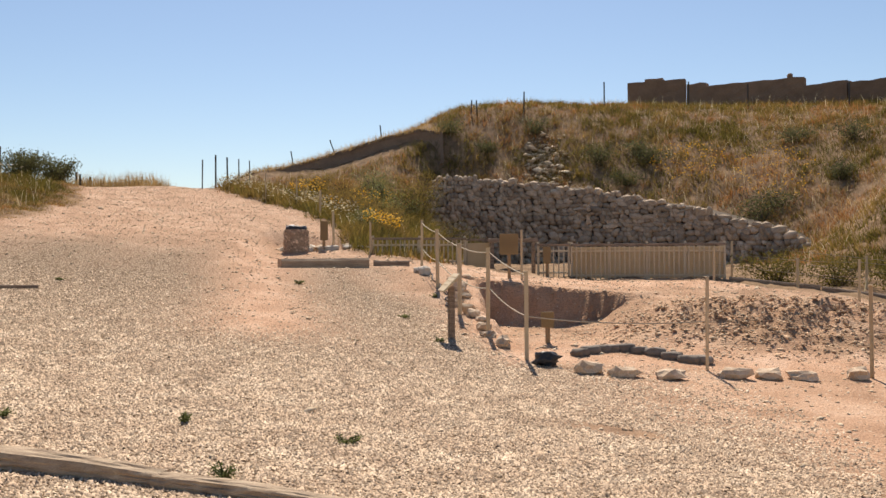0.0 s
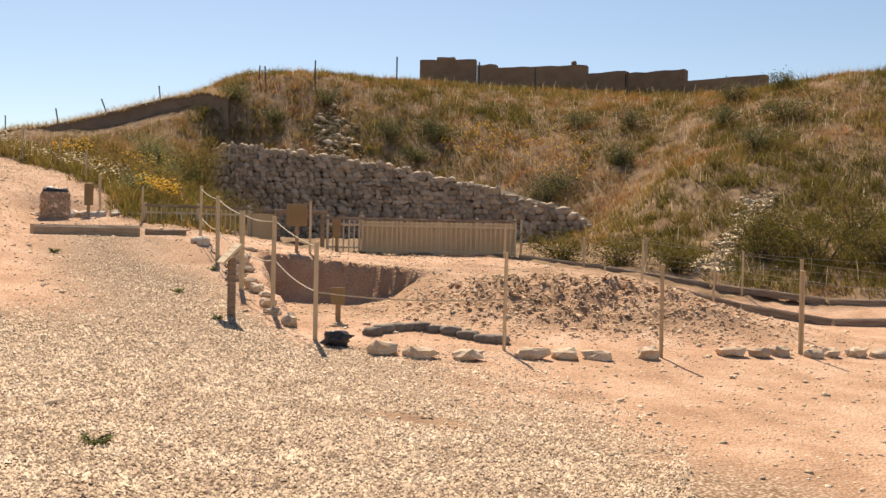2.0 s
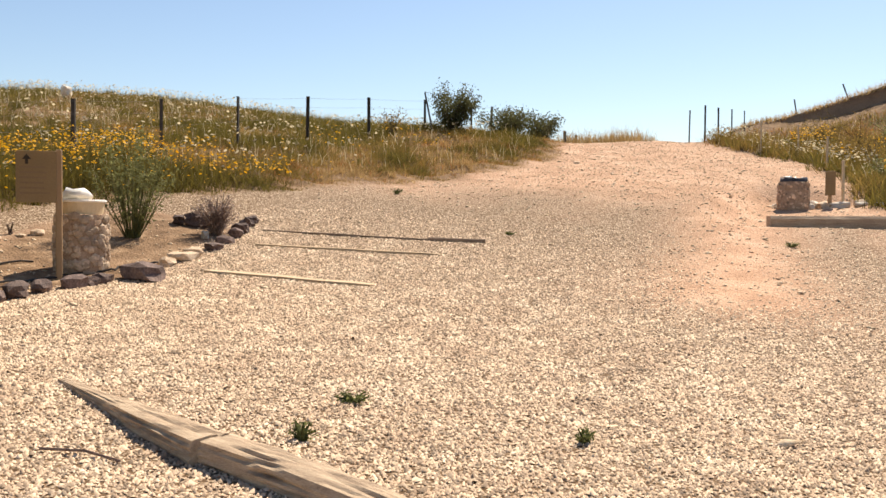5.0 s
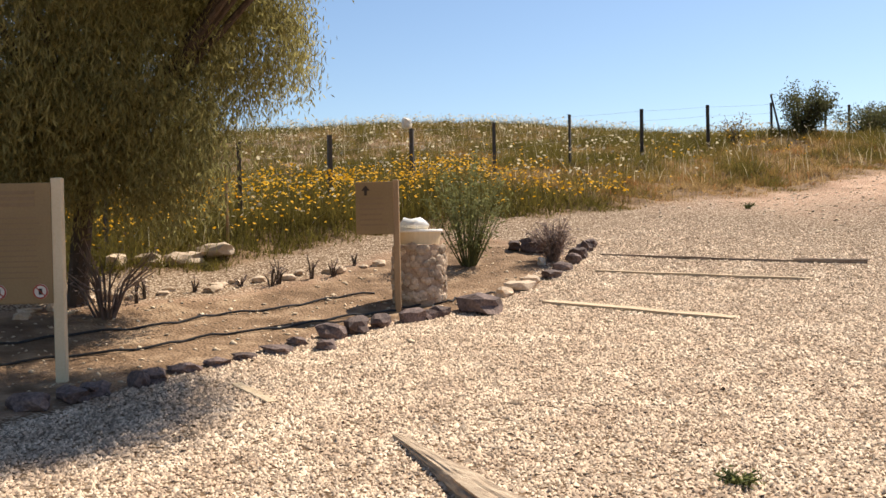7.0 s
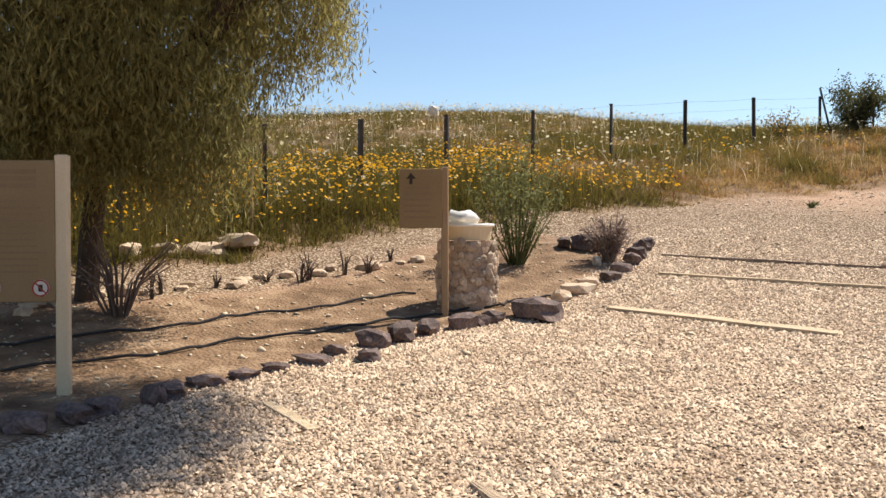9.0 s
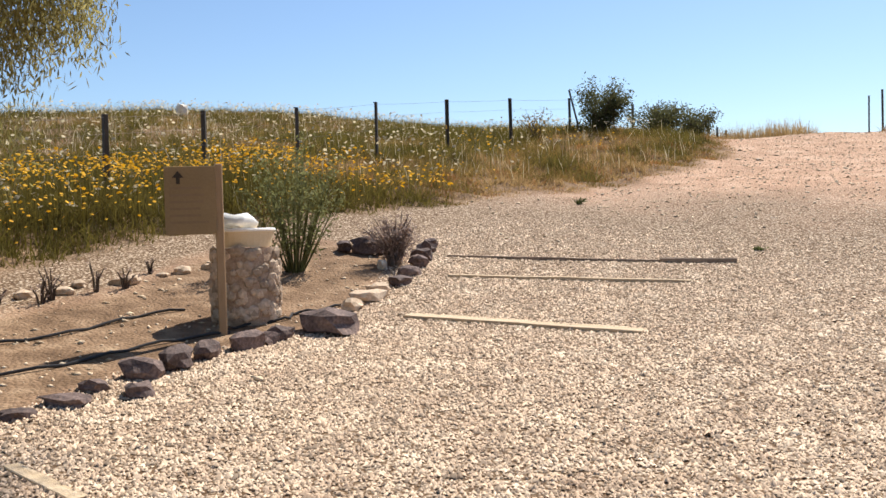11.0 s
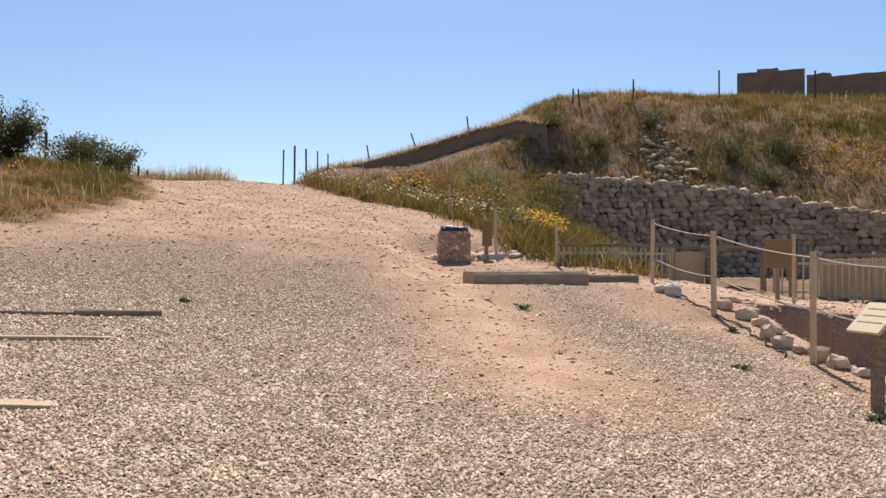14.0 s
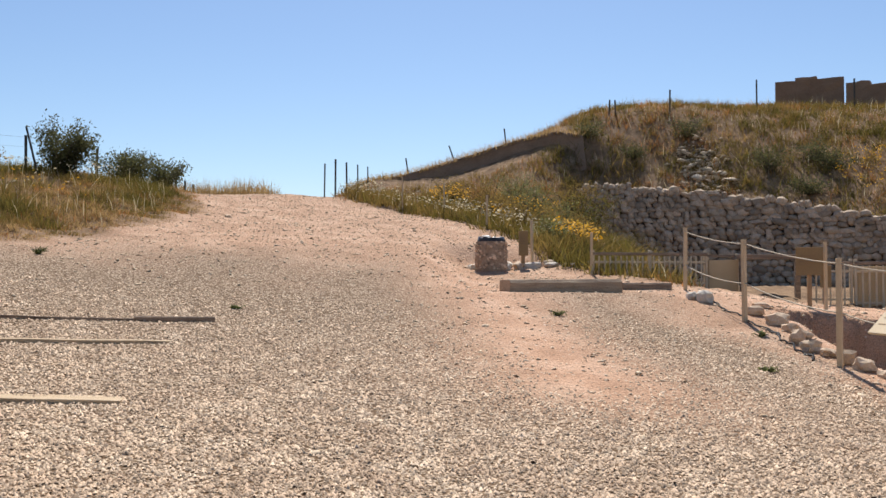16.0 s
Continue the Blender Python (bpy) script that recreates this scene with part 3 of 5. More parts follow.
LEFT_POSTS = [(-10.7, 3.9, 2.85), (-11.2, 6.4, 3.12), (-11.7, 8.6, 3.42), (-12.0, 10.9, 3.72), (-11.9, 13.2, 3.99), (-12.0, 15.9, 4.38), (-12.2, 19.1, 4.79), (-11.8, 21.7, 5.06), (-11.03, 23.9, 5.22), (-11.55, 28.5, 5.66), (-11.77, 30.8, 5.82), (-10.6, 36.0, 5.3)]
post_row([(x, y, z - gz(x, y)) for x, y, z in LEFT_POSTS], "dark weathered steel post in the flowering field", "field fence", (0.04, 0.3, 0.6), M_DARKPOST, 0.075, M_WIRE, radius=0.003)
post_row([(-9.05, 31.8, 0.6), (-9.3, 33.8, 0.7), (-9.1, 36.0, 0.75)], "short dark steel post beyond the ridge", "posts beyond the ridge", (0.04,), M_DARKPOST, 0.07)
brace = tagged(part("brace_pole", tube([(-10.55, 23.6, gz(-10.55, 23.6) - 0.05), (-11.0, 23.88, gz(-11, 23.9) + 1.15)], 0.03, 6), M_DARKPOST), "dark diagonal brace leaning on a field fence post", "brace")
angle_post(rest(-10.02, 5.5, 10), 1.0, "rusty brown stake among the yellow flowers", "stake in the flowers", M_SIGNPOST, 0.05)

# ---- dry stone retaining wall (stones last, sharing meshes) ----
WALL_LINE = [(4.84, 34.9), (10.47, 32.95), (14.35, 29.8), (17.9, 24.8)]
WALL_TOPS = [(0.0, 4.05), (0.7, 5.04), (5.96, 4.49), (10.96, 3.54), (15.2, 2.48), (17.1, 1.76)]
wall = thing("retaining_wall", pose(0, 0, 0), "dry stone retaining wall of rough grey-brown field stones", "wall")


def wall_at(s):
    for (a, b) in zip(WALL_LINE, WALL_LINE[1:]):
        run = math.hypot(b[0] - a[0], b[1] - a[1])
        if s <= run or b == WALL_LINE[-1]:
            return a[0] + (b[0] - a[0]) * s / run, a[1] + (b[1] - a[1]) * s / run, math.atan2(b[1] - a[1], b[0] - a[0])
        s -= run


def wall_top(s):
    return float(np.interp(s, [p[0] for p in WALL_TOPS], [p[1] for p in WALL_TOPS]))


def build_wall():
    rr = random.Random(12)
    total = sum(math.hypot(b[0] - a[0], b[1] - a[1]) for a, b in zip(WALL_LINE, WALL_LINE[1:]))
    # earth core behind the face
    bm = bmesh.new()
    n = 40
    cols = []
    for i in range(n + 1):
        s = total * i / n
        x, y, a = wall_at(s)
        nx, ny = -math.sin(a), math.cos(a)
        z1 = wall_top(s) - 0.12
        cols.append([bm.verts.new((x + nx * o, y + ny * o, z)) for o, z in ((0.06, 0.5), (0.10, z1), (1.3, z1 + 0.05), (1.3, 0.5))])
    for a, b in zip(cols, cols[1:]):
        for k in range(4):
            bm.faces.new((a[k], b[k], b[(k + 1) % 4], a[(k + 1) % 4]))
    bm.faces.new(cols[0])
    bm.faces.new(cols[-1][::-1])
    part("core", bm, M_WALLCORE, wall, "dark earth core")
    kinds = []
    for k in range(16):
        me = bpy.data.meshes.new("stone")
        b = stone((1, 1, 1), 500 + k, 0.34, 1)
        b.to_mesh(me)
        b.free()
        me.materials.append(M_WALLSTONE)
        kinds.append(me)
    # paler copies for the top course: sunlight along it is put into the colour
    sunlit_kinds = []
    for me in kinds[:6]:
        cap = me.copy()
        cap.materials[0] = M_KERBSTONE
        sunlit_kinds.append(cap)
    spots = []
    z, row = 0.85, 0
    while z < 5.1:
        h = rr.uniform(0.17, 0.27)
        s = rr.uniform(-0.2, 0)
        while s < total:
            w = rr.choice((0.18, 0.26, 0.32, 0.4, 0.52)) * rr.uniform(0.85, 1.15) * (0.75 if s < 4.5 else 1.0)
            c = s + w / 2
            top = wall_top(max(0, c))
            if 0 <= c <= total and z + h * 0.6 < top:
                spots.append((c, z + rr.uniform(-0.04, 0.04), w, h * rr.uniform(0.85, 1.3), top - z))
            s += w * 0.93
        z += h * 0.86
        row += 1
    hidden = [q for q in spots if q[1] < 2.1 or q[4] > 1.5]
    shown = [q for q in spots if not (q[1] < 2.1 or q[4] > 1.5)]
    rr.shuffle(shown)
    shown.sort(key=lambda q: q[4] > 0.36)
    extra = shown[300:]
    for c, z, w, h, _ in shown[:300]:
        ob = new("stone", rr.choice(sunlit_kinds if _ < 0.3 and rr.random() < 0.6 else kinds))
        ob.parent = wall
        x, y, a = wall_at(c)
        d = rr.uniform(0.26, 0.36)
        ob.matrix_basis = Matrix.Translation((x - math.sin(a) * 0.06, y + math.cos(a) * 0.06, z)) @ Matrix.Rotation(a, 4, "Z") @ Euler((rr.uniform(-0.2, 0.2), rr.uniform(-0.4, 0.4), rr.uniform(-0.25, 0.25))).to_matrix().to_4x4() @ Matrix.Diagonal((w * 1.2, d, h * 1.42, 1))
    vs, fs, k = [], [], 0
    for c, z, w, h, _ in hidden + extra:
        me = rr.choice(kinds)
        x, y, a = wall_at(c)
        m = Matrix.Translation((x - math.sin(a) * 0.06, y + math.cos(a) * 0.06, z)) @ Matrix.Rotation(a, 4, "Z") @ Euler((rr.uniform(-0.2, 0.2), rr.uniform(-0.4, 0.4), rr.uniform(-0.25, 0.25))).to_matrix().to_4x4() @ Matrix.Diagonal((w * 1.2, 0.36, h * 1.42, 1))
        co = np.empty(len(me.vertices) * 3, np.float32)
        me.vertices.foreach_get("co", co)
        vs.append(co.reshape(-1, 3) @ np.array(m.to_3x3()).T + np.array(m.translation))
        idx = np.empty(len(me.polygons) * 3, np.int32)
        me.polygons.foreach_get("vertices", idx)
        fs.append(idx.reshape(-1, 3) + k)
        k += len(me.vertices)
    me = bpy.data.meshes.new("packed_stones")
    quick_mesh(me, np.concatenate(vs), np.concatenate(fs))
    me.materials.append(M_WALLSTONE_I)
    ob = new("packed_stones", me)
    ob.parent = wall
    ob["kind"] = "stuff"


build_wall()

# ---- picket fence and doorway before the stone wall ----
PICKET = box((0.034, 0.016, 1.0), (0, 0, 0.5), 0.004)
PICKET_MESH = bpy.data.meshes.new("picket")
PICKET.to_mesh(PICKET_MESH)
PICKET.free()
PICKET_MESH.materials.append(M_GATE)


def picket_panel(a, b, z0, z1, label, sheet=0.0, posts=2):
    """A picket panel from a to b (x, y), foot at z0 and top at z1 (both ends)."""
    a, b = Vector((*a, 0)), Vector((*b, 0))
    run = (b - a).length
    ang = math.degrees(math.atan2(b.y - a.y, b.x - a.x))
    ob = thing("picket_fence", pose(a.x, a.y, z0, 0, 0, ang), label, "fence", "picket fences")
    h = z1 - z0
    for z in (0.10, h - 0.16):
        part("rail", box((run, 0.03, 0.045), (run / 2, 0.026, z), 0.005), M_GATE, ob)
    part("top_rail", box((run + 0.04, 0.05, 0.055), (run / 2, 0.01, h), 0.006), M_SLEEPER, ob, "dark timber top rail")
    n = round(run / 0.118)
    for i in range(n + 1):
        p = new("picket", PICKET_MESH)
        p.parent = ob
        p.matrix_basis = pose(run * i / n, 0, -0.03, 0, random.uniform(-0.4, 0.4), 0) @ Matrix.Diagonal((1, 1, h - 0.01, 1))
    for i in range(posts):
        part("post", box((0.06, 0.06, h + 0.35), (run * i / max(1, posts - 1), 0.05, h / 2 - 0.1), 0.006), M_GATE, ob)
    if sheet:
        bm = bmesh.new()
        k = 24
        s0 = run * (1 - sheet)
        vs = [[bm.verts.new((s0 + (run - s0) * i / k, 0.075 + 0.012 * math.sin(i * 1.7) * (j % 2) + t, 0.03 + (h - 0.09) * j / 3)) for i in range(k + 1)] for t in (0, 0.006) for j in range(4)]
        for g in (0, 4):
            for j in range(3):
                for i in range(k):
                    bm.faces.new((vs[g + j][i], vs[g + j][i + 1], vs[g + j + 1][i + 1], vs[g + j + 1][i]))
        part("screen", bm, M_SHEET, ob, "cream screen cloth tied behind the pickets")
    return ob


picket_panel((2.9, 17.5), (5.25, 18.1), 1.25, 1.93, "cream picket fence under a dark top rail", posts=3)
picket_panel((7.05, 17.5), (7.8, 17.35), 0.95, 1.75, "narrow cream picket gate", posts=2)
picket_panel((7.86, 17.3), (11.4, 16.3), 0.88, 1.74, "long cream picket fence with screen cloth", sheet=1.0, posts=5)

panel = thing("screen_panel", pose(5.3, 18.15, 1.0, 0, 0, 3), "cream screen panel beside the dark doorway", "panel")
part("sheet", box((0.6, 0.02, 0.8), (0.3, 0, 0.42), 0.006, wobble=0.006), M_SHEET, panel)
for px in (0.0, 0.6):
    part("post", box((0.05, 0.05, 1.05), (px, 0.035, 0.42), 0.006), M_GATE, panel)
part("top_rail", box((0.68, 0.05, 0.05), (0.3, 0.03, 0.9), 0.006), M_SLEEPER, panel, "dark timber rail")

door = thing("doorway_frame", pose(6.3, 18.0, 0.9, 0, 0, -5), "dark timber doorway frame before the stone wall", "door frame")
for px in (-0.36, 0.7):
    part("jamb", box((0.1, 0.1, 1.0), (px, 0, 0.45), 0.01, wobble=0.006), M_SLEEPER, door)
part("lintel", box((1.3, 0.12, 0.1), (0.17, 0, 0.98), 0.01, wobble=0.006), M_SLEEPER, door)
part("threshold", box((0.96, 0.2, 0.06), (0.17, 0, 0.03), 0.01), M_SLEEPER, door)


# ---- signs ----
def board_on_post(x, y, rz, post_h, w, hgt, panel_z, label, off=0.0, mat=M_SIGN, rows=5, post_mat=M_SIGNPOST):
    ob = thing("sign", rest(x, y, rz), label, "sign")
    part("post", box((0.07, 0.06, post_h + 0.2), (0, 0.03, post_h / 2 - 0.1), 0.008), post_mat, ob)
    board = part("board", box((w, 0.022, hgt), (off, -0.012, panel_z), 0.005), mat, ob)
    if rows:
        for i in range(rows):
            length = w * random.uniform(0.5, 0.8)
            part("text_line", box((length, 0.003, hgt * 0.035), (off - w * 0.4 + length / 2, -0.0255, panel_z + hgt * 0.18 - i * hgt * 0.1)), M_FADEDINK, board)
    return ob, board


board_on_post(5.95, 14.75, -14, 1.0, 0.42, 0.46, 0.77, "tan board on a post before the doorway", rows=4)
angle_post(rest(6.24, 14.8, 0), 1.1, "cream steel post beside the tan board", "post by the board")
board_on_post(7.2, 17.1, -14, 0.72, 0.2, 0.42, 0.58, "narrow tan board beside the doorway", rows=3)
board_on_post(1.62, 18.3, 12, 0.74, 0.2, 0.5, 0.52, "small tan board on a leaning post near the bin", rows=3)
board_on_post(5.72, 8.5, -15, 0.42, 0.2, 0.24, 0.36, "small tan marker board in the excavation", rows=2)

# arrow sign with its board hung from one side of the post
arrow, arrow_board = board_on_post(-5.7, 5.28, 42, 1.52, 0.44, 0.60, 1.2, "tan direction sign with a black arrow on a wooden post", off=-0.24, rows=6)
bm = bmesh.new()
pts = [(-0.05, 0.0), (0.0, 0.06), (0.05, 0.0), (0.016, 0.0), (0.016, -0.055), (-0.016, -0.055), (-0.016, 0.0)]
front = [bm.verts.new((-0.34 + u, -0.0265, 1.40 + v)) for u, v in pts]
back = [bm.verts.new((-0.34 + u, -0.0225, 1.40 + v)) for u, v in pts]
bm.faces.new(front)
for i in range(len(pts)):
    bm.faces.new((front[i], front[i - 1], back[i - 1], back[i]))
part("arrow", bm, M_INK, arrow_board, "black arrow pointing up")

# large information board on two posts beneath the tamarisk
info = thing("information_board", pose(-5.36, 1.39, gz(-5.36, 1.39) - 0.08, 0, 0, 50), "large tan information board on two cream posts under the tree", "sign")
for px in (0.0, -1.5):
    part("post", box((0.09, 0.07, 1.98), (px, 0.03, 0.79), 0.008), M_SIGNPALE, info)
info_board = part("board", box((1.42, 0.03, 1.0), (-0.75, 0.0, 1.24), 0.006), M_SIGN, info)
for i in range(12):
    length = 0.42 * random.uniform(0.8, 1.0)
    part("text_line", box((length, 0.003, 0.012), (-0.52 + length / 2, -0.0175, 1.45 - i * 0.045)), M_FADEDINK, info_board)
for i in range(3):
    part("heading_line", box((0.34, 0.003, 0.03), (-0.34, -0.0175, 1.66 - i * 0.05)), M_FADEDINK, info_board)
for cx in (-0.14, -0.48):
    bm = bmesh.new()
    bmesh.ops.create_cone(bm, cap_ends=True, segments=24, radius1=0.062, radius2=0.062, depth=0.004, matrix=Matrix.Translation((cx, -0.0175, 0.84)) @ Matrix.Rotation(math.pi / 2, 4, "X"))
    disc = part("pictogram", bm, M_WHITE, info_board, "round white prohibition pictogram with a red ring")
    ring = tube([(cx + 0.055 * math.cos(a * math.pi / 12), -0.021, 0.84 + 0.055 * math.sin(a * math.pi / 12)) for a in range(25)], 0.006, 5)
    tube([(cx - 0.04, -0.021, 0.88), (cx + 0.04, -0.021, 0.80)], 0.005, 5, ring)
    part("pictogram_ring", ring, M_RED, info_board, "red prohibition ring")
    part("pictogram_mark", box((0.03, 0.003, 0.05), (cx, -0.0215, 0.84), 0.001), M_INK, info_board, "black mark")

# reading stand beside the excavation
stand = thing("lectern_sign", rest(4.25, 8.5, 8), "pale tilted lectern panel on a thick dark post", "sign")
part("post", box((0.1, 0.09, 0.9), (0, 0, 0.33), 0.012), M_SLEEPER, stand)
tilt = Matrix.Rotation(radians(-46), 4, "Y")
lect = part("panel", box((0.36, 0.46, 0.03), (-0.03, 0, 0.84), 0.006, turn=tilt), M_SIGNPALE, stand, "cream printed panel")
for i in range(3):
    part("text_line", box((0.012, 0.34, 0.003), (-0.03, 0, 0.84), 0, turn=tilt @ Matrix.Translation((0.1 - 0.08 * i, 0, 0.0175))), M_PLANK, lect)


# ---- litter bins ----
def barrel(m, r, h, label, name="litter_bin"):
    """A stone-clad round bin, bulging in the middle, with an inner can and a bag over its rim."""
    ob = thing(name, m, label, "bin")
    bm = bmesh.new()
    rings = []
    for j in range(13):
        z = h * j / 12
        rr = r * (0.92 + 0.10 * math.sin(math.pi * min(1, 0.12 + 0.8 * j / 12)))
        rings.append([bm.verts.new(((rr + 0.02 * noise.noise(Vector((math.cos(k * math.pi / 16) * 4, math.sin(k * math.pi / 16) * 4, z * 9)))) * math.cos(k * math.pi / 16), (rr + 0.02 * noise.noise(Vector((math.cos(k * math.pi / 16) * 4, math.sin(k * math.pi / 16) * 4, z * 9 + 5)))) * math.sin(k * math.pi / 16), z - 0.04)) for k in range(32)])
    for a, b in zip(rings, rings[1:]):
        for k in range(32):
            bm.faces.new((a[k], a[(k + 1) % 32], b[(k + 1) % 32], b[k]))
    inner = [bm.verts.new((v.co.x * 0.82, v.co.y * 0.82, v.co.z)) for v in rings[-1]]
    deep = [bm.verts.new((v.co.x * 0.82, v.co.y * 0.82, h * 0.55)) for v in rings[-1]]
    for k in range(32):
        bm.faces.new((rings[-1][k], rings[-1][(k + 1) % 32], inner[(k + 1) % 32], inner[k]))
        bm.faces.new((inner[k], inner[(k + 1) % 32], deep[(k + 1) % 32], deep[k]))
    bm.faces.new(deep)
    part("body", bm, M_BINSTONE, ob)
    return ob


def studs(ob, r, h, count, mat, seed, big=1.0):
    """Pebbles set in the concrete of a bin, joined to one part."""
    rr = random.Random(seed)
    bm = bmesh.new()
    for i in range(count):
        a, z = rr.uniform(0, 2 * math.pi), rr.uniform(0.02, h - 0.06)
        q = r * (0.925 + 0.10 * math.sin(math.pi * min(1, 0.12 + 0.8 * z / h)))
        s = rr.uniform(0.016, 0.034) * big
        one = bmesh.new()
        bmesh.ops.create_icosphere(one, subdivisions=1, radius=1)
        bmesh.ops.transform(one, matrix=Matrix.Translation((q * math.cos(a), q * math.sin(a), z)) @ Matrix.Rotation(a, 4, "Z") @ Matrix.Diagonal((s * 0.6, s * rr.uniform(0.8, 1.3), s, 1)), verts=one.verts)
        merge(bm, one)
    ob2 = part("pebble_cladding", bm, mat, ob, "pebbles set in the concrete")
    ob2["kind"] = "stuff"


def bag_rim(ob, r, z, mat, seed, name="bin_bag", label="", lift=0.06):
    bm = bmesh.new()
    rr = random.Random(seed)
    rings = []
    for j, (q, dz) in enumerate(((1.03, -0.09), (1.05, 0.0), (0.98, lift), (0.8, lift * 0.9), (0.62, -0.05))):
        rings.append([bm.verts.new((r * q * (1 + rr.uniform(-0.05, 0.05)) * math.cos(k * math.pi / 12), r * q * (1 + rr.uniform(-0.05, 0.05)) * math.sin(k * math.pi / 12), z + dz + rr.uniform(-0.02, 0.02))) for k in range(24)])
    for a, b in zip(rings, rings[1:]):
        for k in range(24):
            bm.faces.new((a[k], a[(k + 1) % 24], b[(k + 1) % 24], b[k]))
    bm.faces.new(rings[-1])
    return part(name, bm, mat, ob, label, True)


bin_a = barrel(rest(0.95, 17.9), 0.31, 0.60, "pebble-clad concrete litter bin lined with a black bag")
studs(bin_a, 0.31, 0.60, 300, M_GRAVEL, 3)
bag_rim(bin_a, 0.26, 0.58, M_BLACKBAG, 5, label="black bag folded over the rim", lift=0.07)
part("bag_fold", stone((0.22, 0.16, 0.07), 4, 0.4), M_WHITEBAG, bin_a, "white plastic bag end").matrix_basis = pose(-0.12, -0.14, 0.62)

bin_b = barrel(rest(-5.98, 5.85), 0.31, 0.72, "stone-clad litter bin topped by a white bag")
studs(bin_b, 0.31, 0.72, 260, M_WALLSTONE_I, 9, 1.9)
bm = bmesh.new()
bmesh.ops.create_cone(bm, cap_ends=True, segments=28, radius1=0.25, radius2=0.28, depth=0.16, matrix=Matrix.Translation((0, 0, 0.77)))
part("inner_can", bm, M_SIGNPALE, bin_b, "cream inner can")
part("can_rim", tube([(0.28 * math.cos(a * math.pi / 14), 0.28 * math.sin(a * math.pi / 14), 0.85) for a in range(29)], 0.018, 6), M_WHITEBAG, bin_b, "white rim")
part("bin_bag", stone((0.42, 0.34, 0.2), 11, 0.5), M_WHITEBAG, bin_b, "crumpled white plastic bag", True).matrix_basis = pose(-0.08, 0.0, 0.83)

# ---- timbers on the ground ----
def timber(a, b, w, h, mat, label, name="plank", seed=0, proud=0.0, group="", wobble=0.008, category="plank"):
    """A timber lying from a to b (x, y), proud of the ground by its height less what is buried."""
    a, b = Vector((a[0], a[1], gz(*a))), Vector((b[0], b[1], gz(*b)))
    d = b - a
    n = 10
    bm = bmesh.new()
    rings = []
    for i in range(n + 1):
        s = i / n
        o = Vector((seed, s * 5, 0))
        k = [(-w / 2, -0.05), (w / 2, -0.05), (w / 2, h * 0.75), (w / 2 - h * 0.25, h), (-w / 2 + h * 0.25, h), (-w / 2, h * 0.75)]
        rings.append([bm.verts.new((s * d.length, u + wobble * noise.noise(o + Vector((u * 9, 0, 0))), v + wobble * noise.noise(o + Vector((0, v * 9, 7))))) for u, v in k])
    for r0, r1 in zip(rings, rings[1:]):
        for k in range(6):
            bm.faces.new((r0[k], r0[(k + 1) % 6], r1[(k + 1) % 6], r1[k]))
    bm.faces.new(rings[0][::-1])
    bm.faces.new(rings[-1])
    ob = part(name, bm, mat)
    ob.matrix_world = Matrix.Translation(a) @ d.to_track_quat("X", "Z").to_matrix().to_4x4()
    return tagged(ob, label, category, group)


timber((-5.93, 9.32), (-3.4, 10.33), 0.05, 0.02, M_SLEEPER, "thin grey timber edging lying across the gravel", seed=1, group="timbers across the gravel")
timber((-3.5, 10.3), (-2.66, 10.6), 0.1, 0.05, M_SLEEPER, "short weathered timber end lying on the gravel", seed=5, group="timbers across the gravel")
timber((-5.35, 8.45), (-2.8, 9.4), 0.13, 0.014, M_PLANK, "bleached plank half buried in gravel", seed=2, group="timbers across the gravel")
timber((-4.72, 6.75), (-2.5, 7.12), 0.27, 0.014, M_PLANK, "broad bleached plank lying in the gravel", seed=3, group="timbers across the gravel")
timber((-4.19, 2.36), (-3.45, 2.25), 0.09, 0.016, M_PLANK, "short bleached plank half buried in gravel", seed=4, group="timbers across the gravel")
timber((0.97, 14.25), (2.8, 14.78), 0.5, 0.19, M_WOOD, "thick timber beam lying as a step", "timber_beam", seed=6, category="beam")
timber((2.95, 15.0), (3.75, 15.0), 0.2, 0.1, M_SLEEPER, "dark timber end beside the step", "timber_beam", seed=7, category="beam")
for i, (a, b) in enumerate((((12.75, 12.0), (14.6, 11.9)), ((14.65, 11.9), (16.4, 11.35)), ((16.45, 11.3), (18.4, 10.5)), ((18.45, 10.45), (20.5, 9.6)))):
    timber(a, b, 0.2, 0.13, M_SLEEPER, "dark timber sleeper edging the trench", "sleeper", seed=10 + i, group="near sleepers", category="sleeper")
for i, (a, b) in enumerate((((11.4, 16.0), (13.4, 15.6)), ((13.45, 15.55), (15.4, 14.2)), ((15.45, 14.15), (17.4, 12.7)), ((17.45, 12.65), (19.6, 11.4)))):
    timber(a, b, 0.18, 0.1, M_SLEEPER, "dark timber sleeper on the far side of the trench", "sleeper", seed=20 + i, group="far sleepers", category="sleeper")


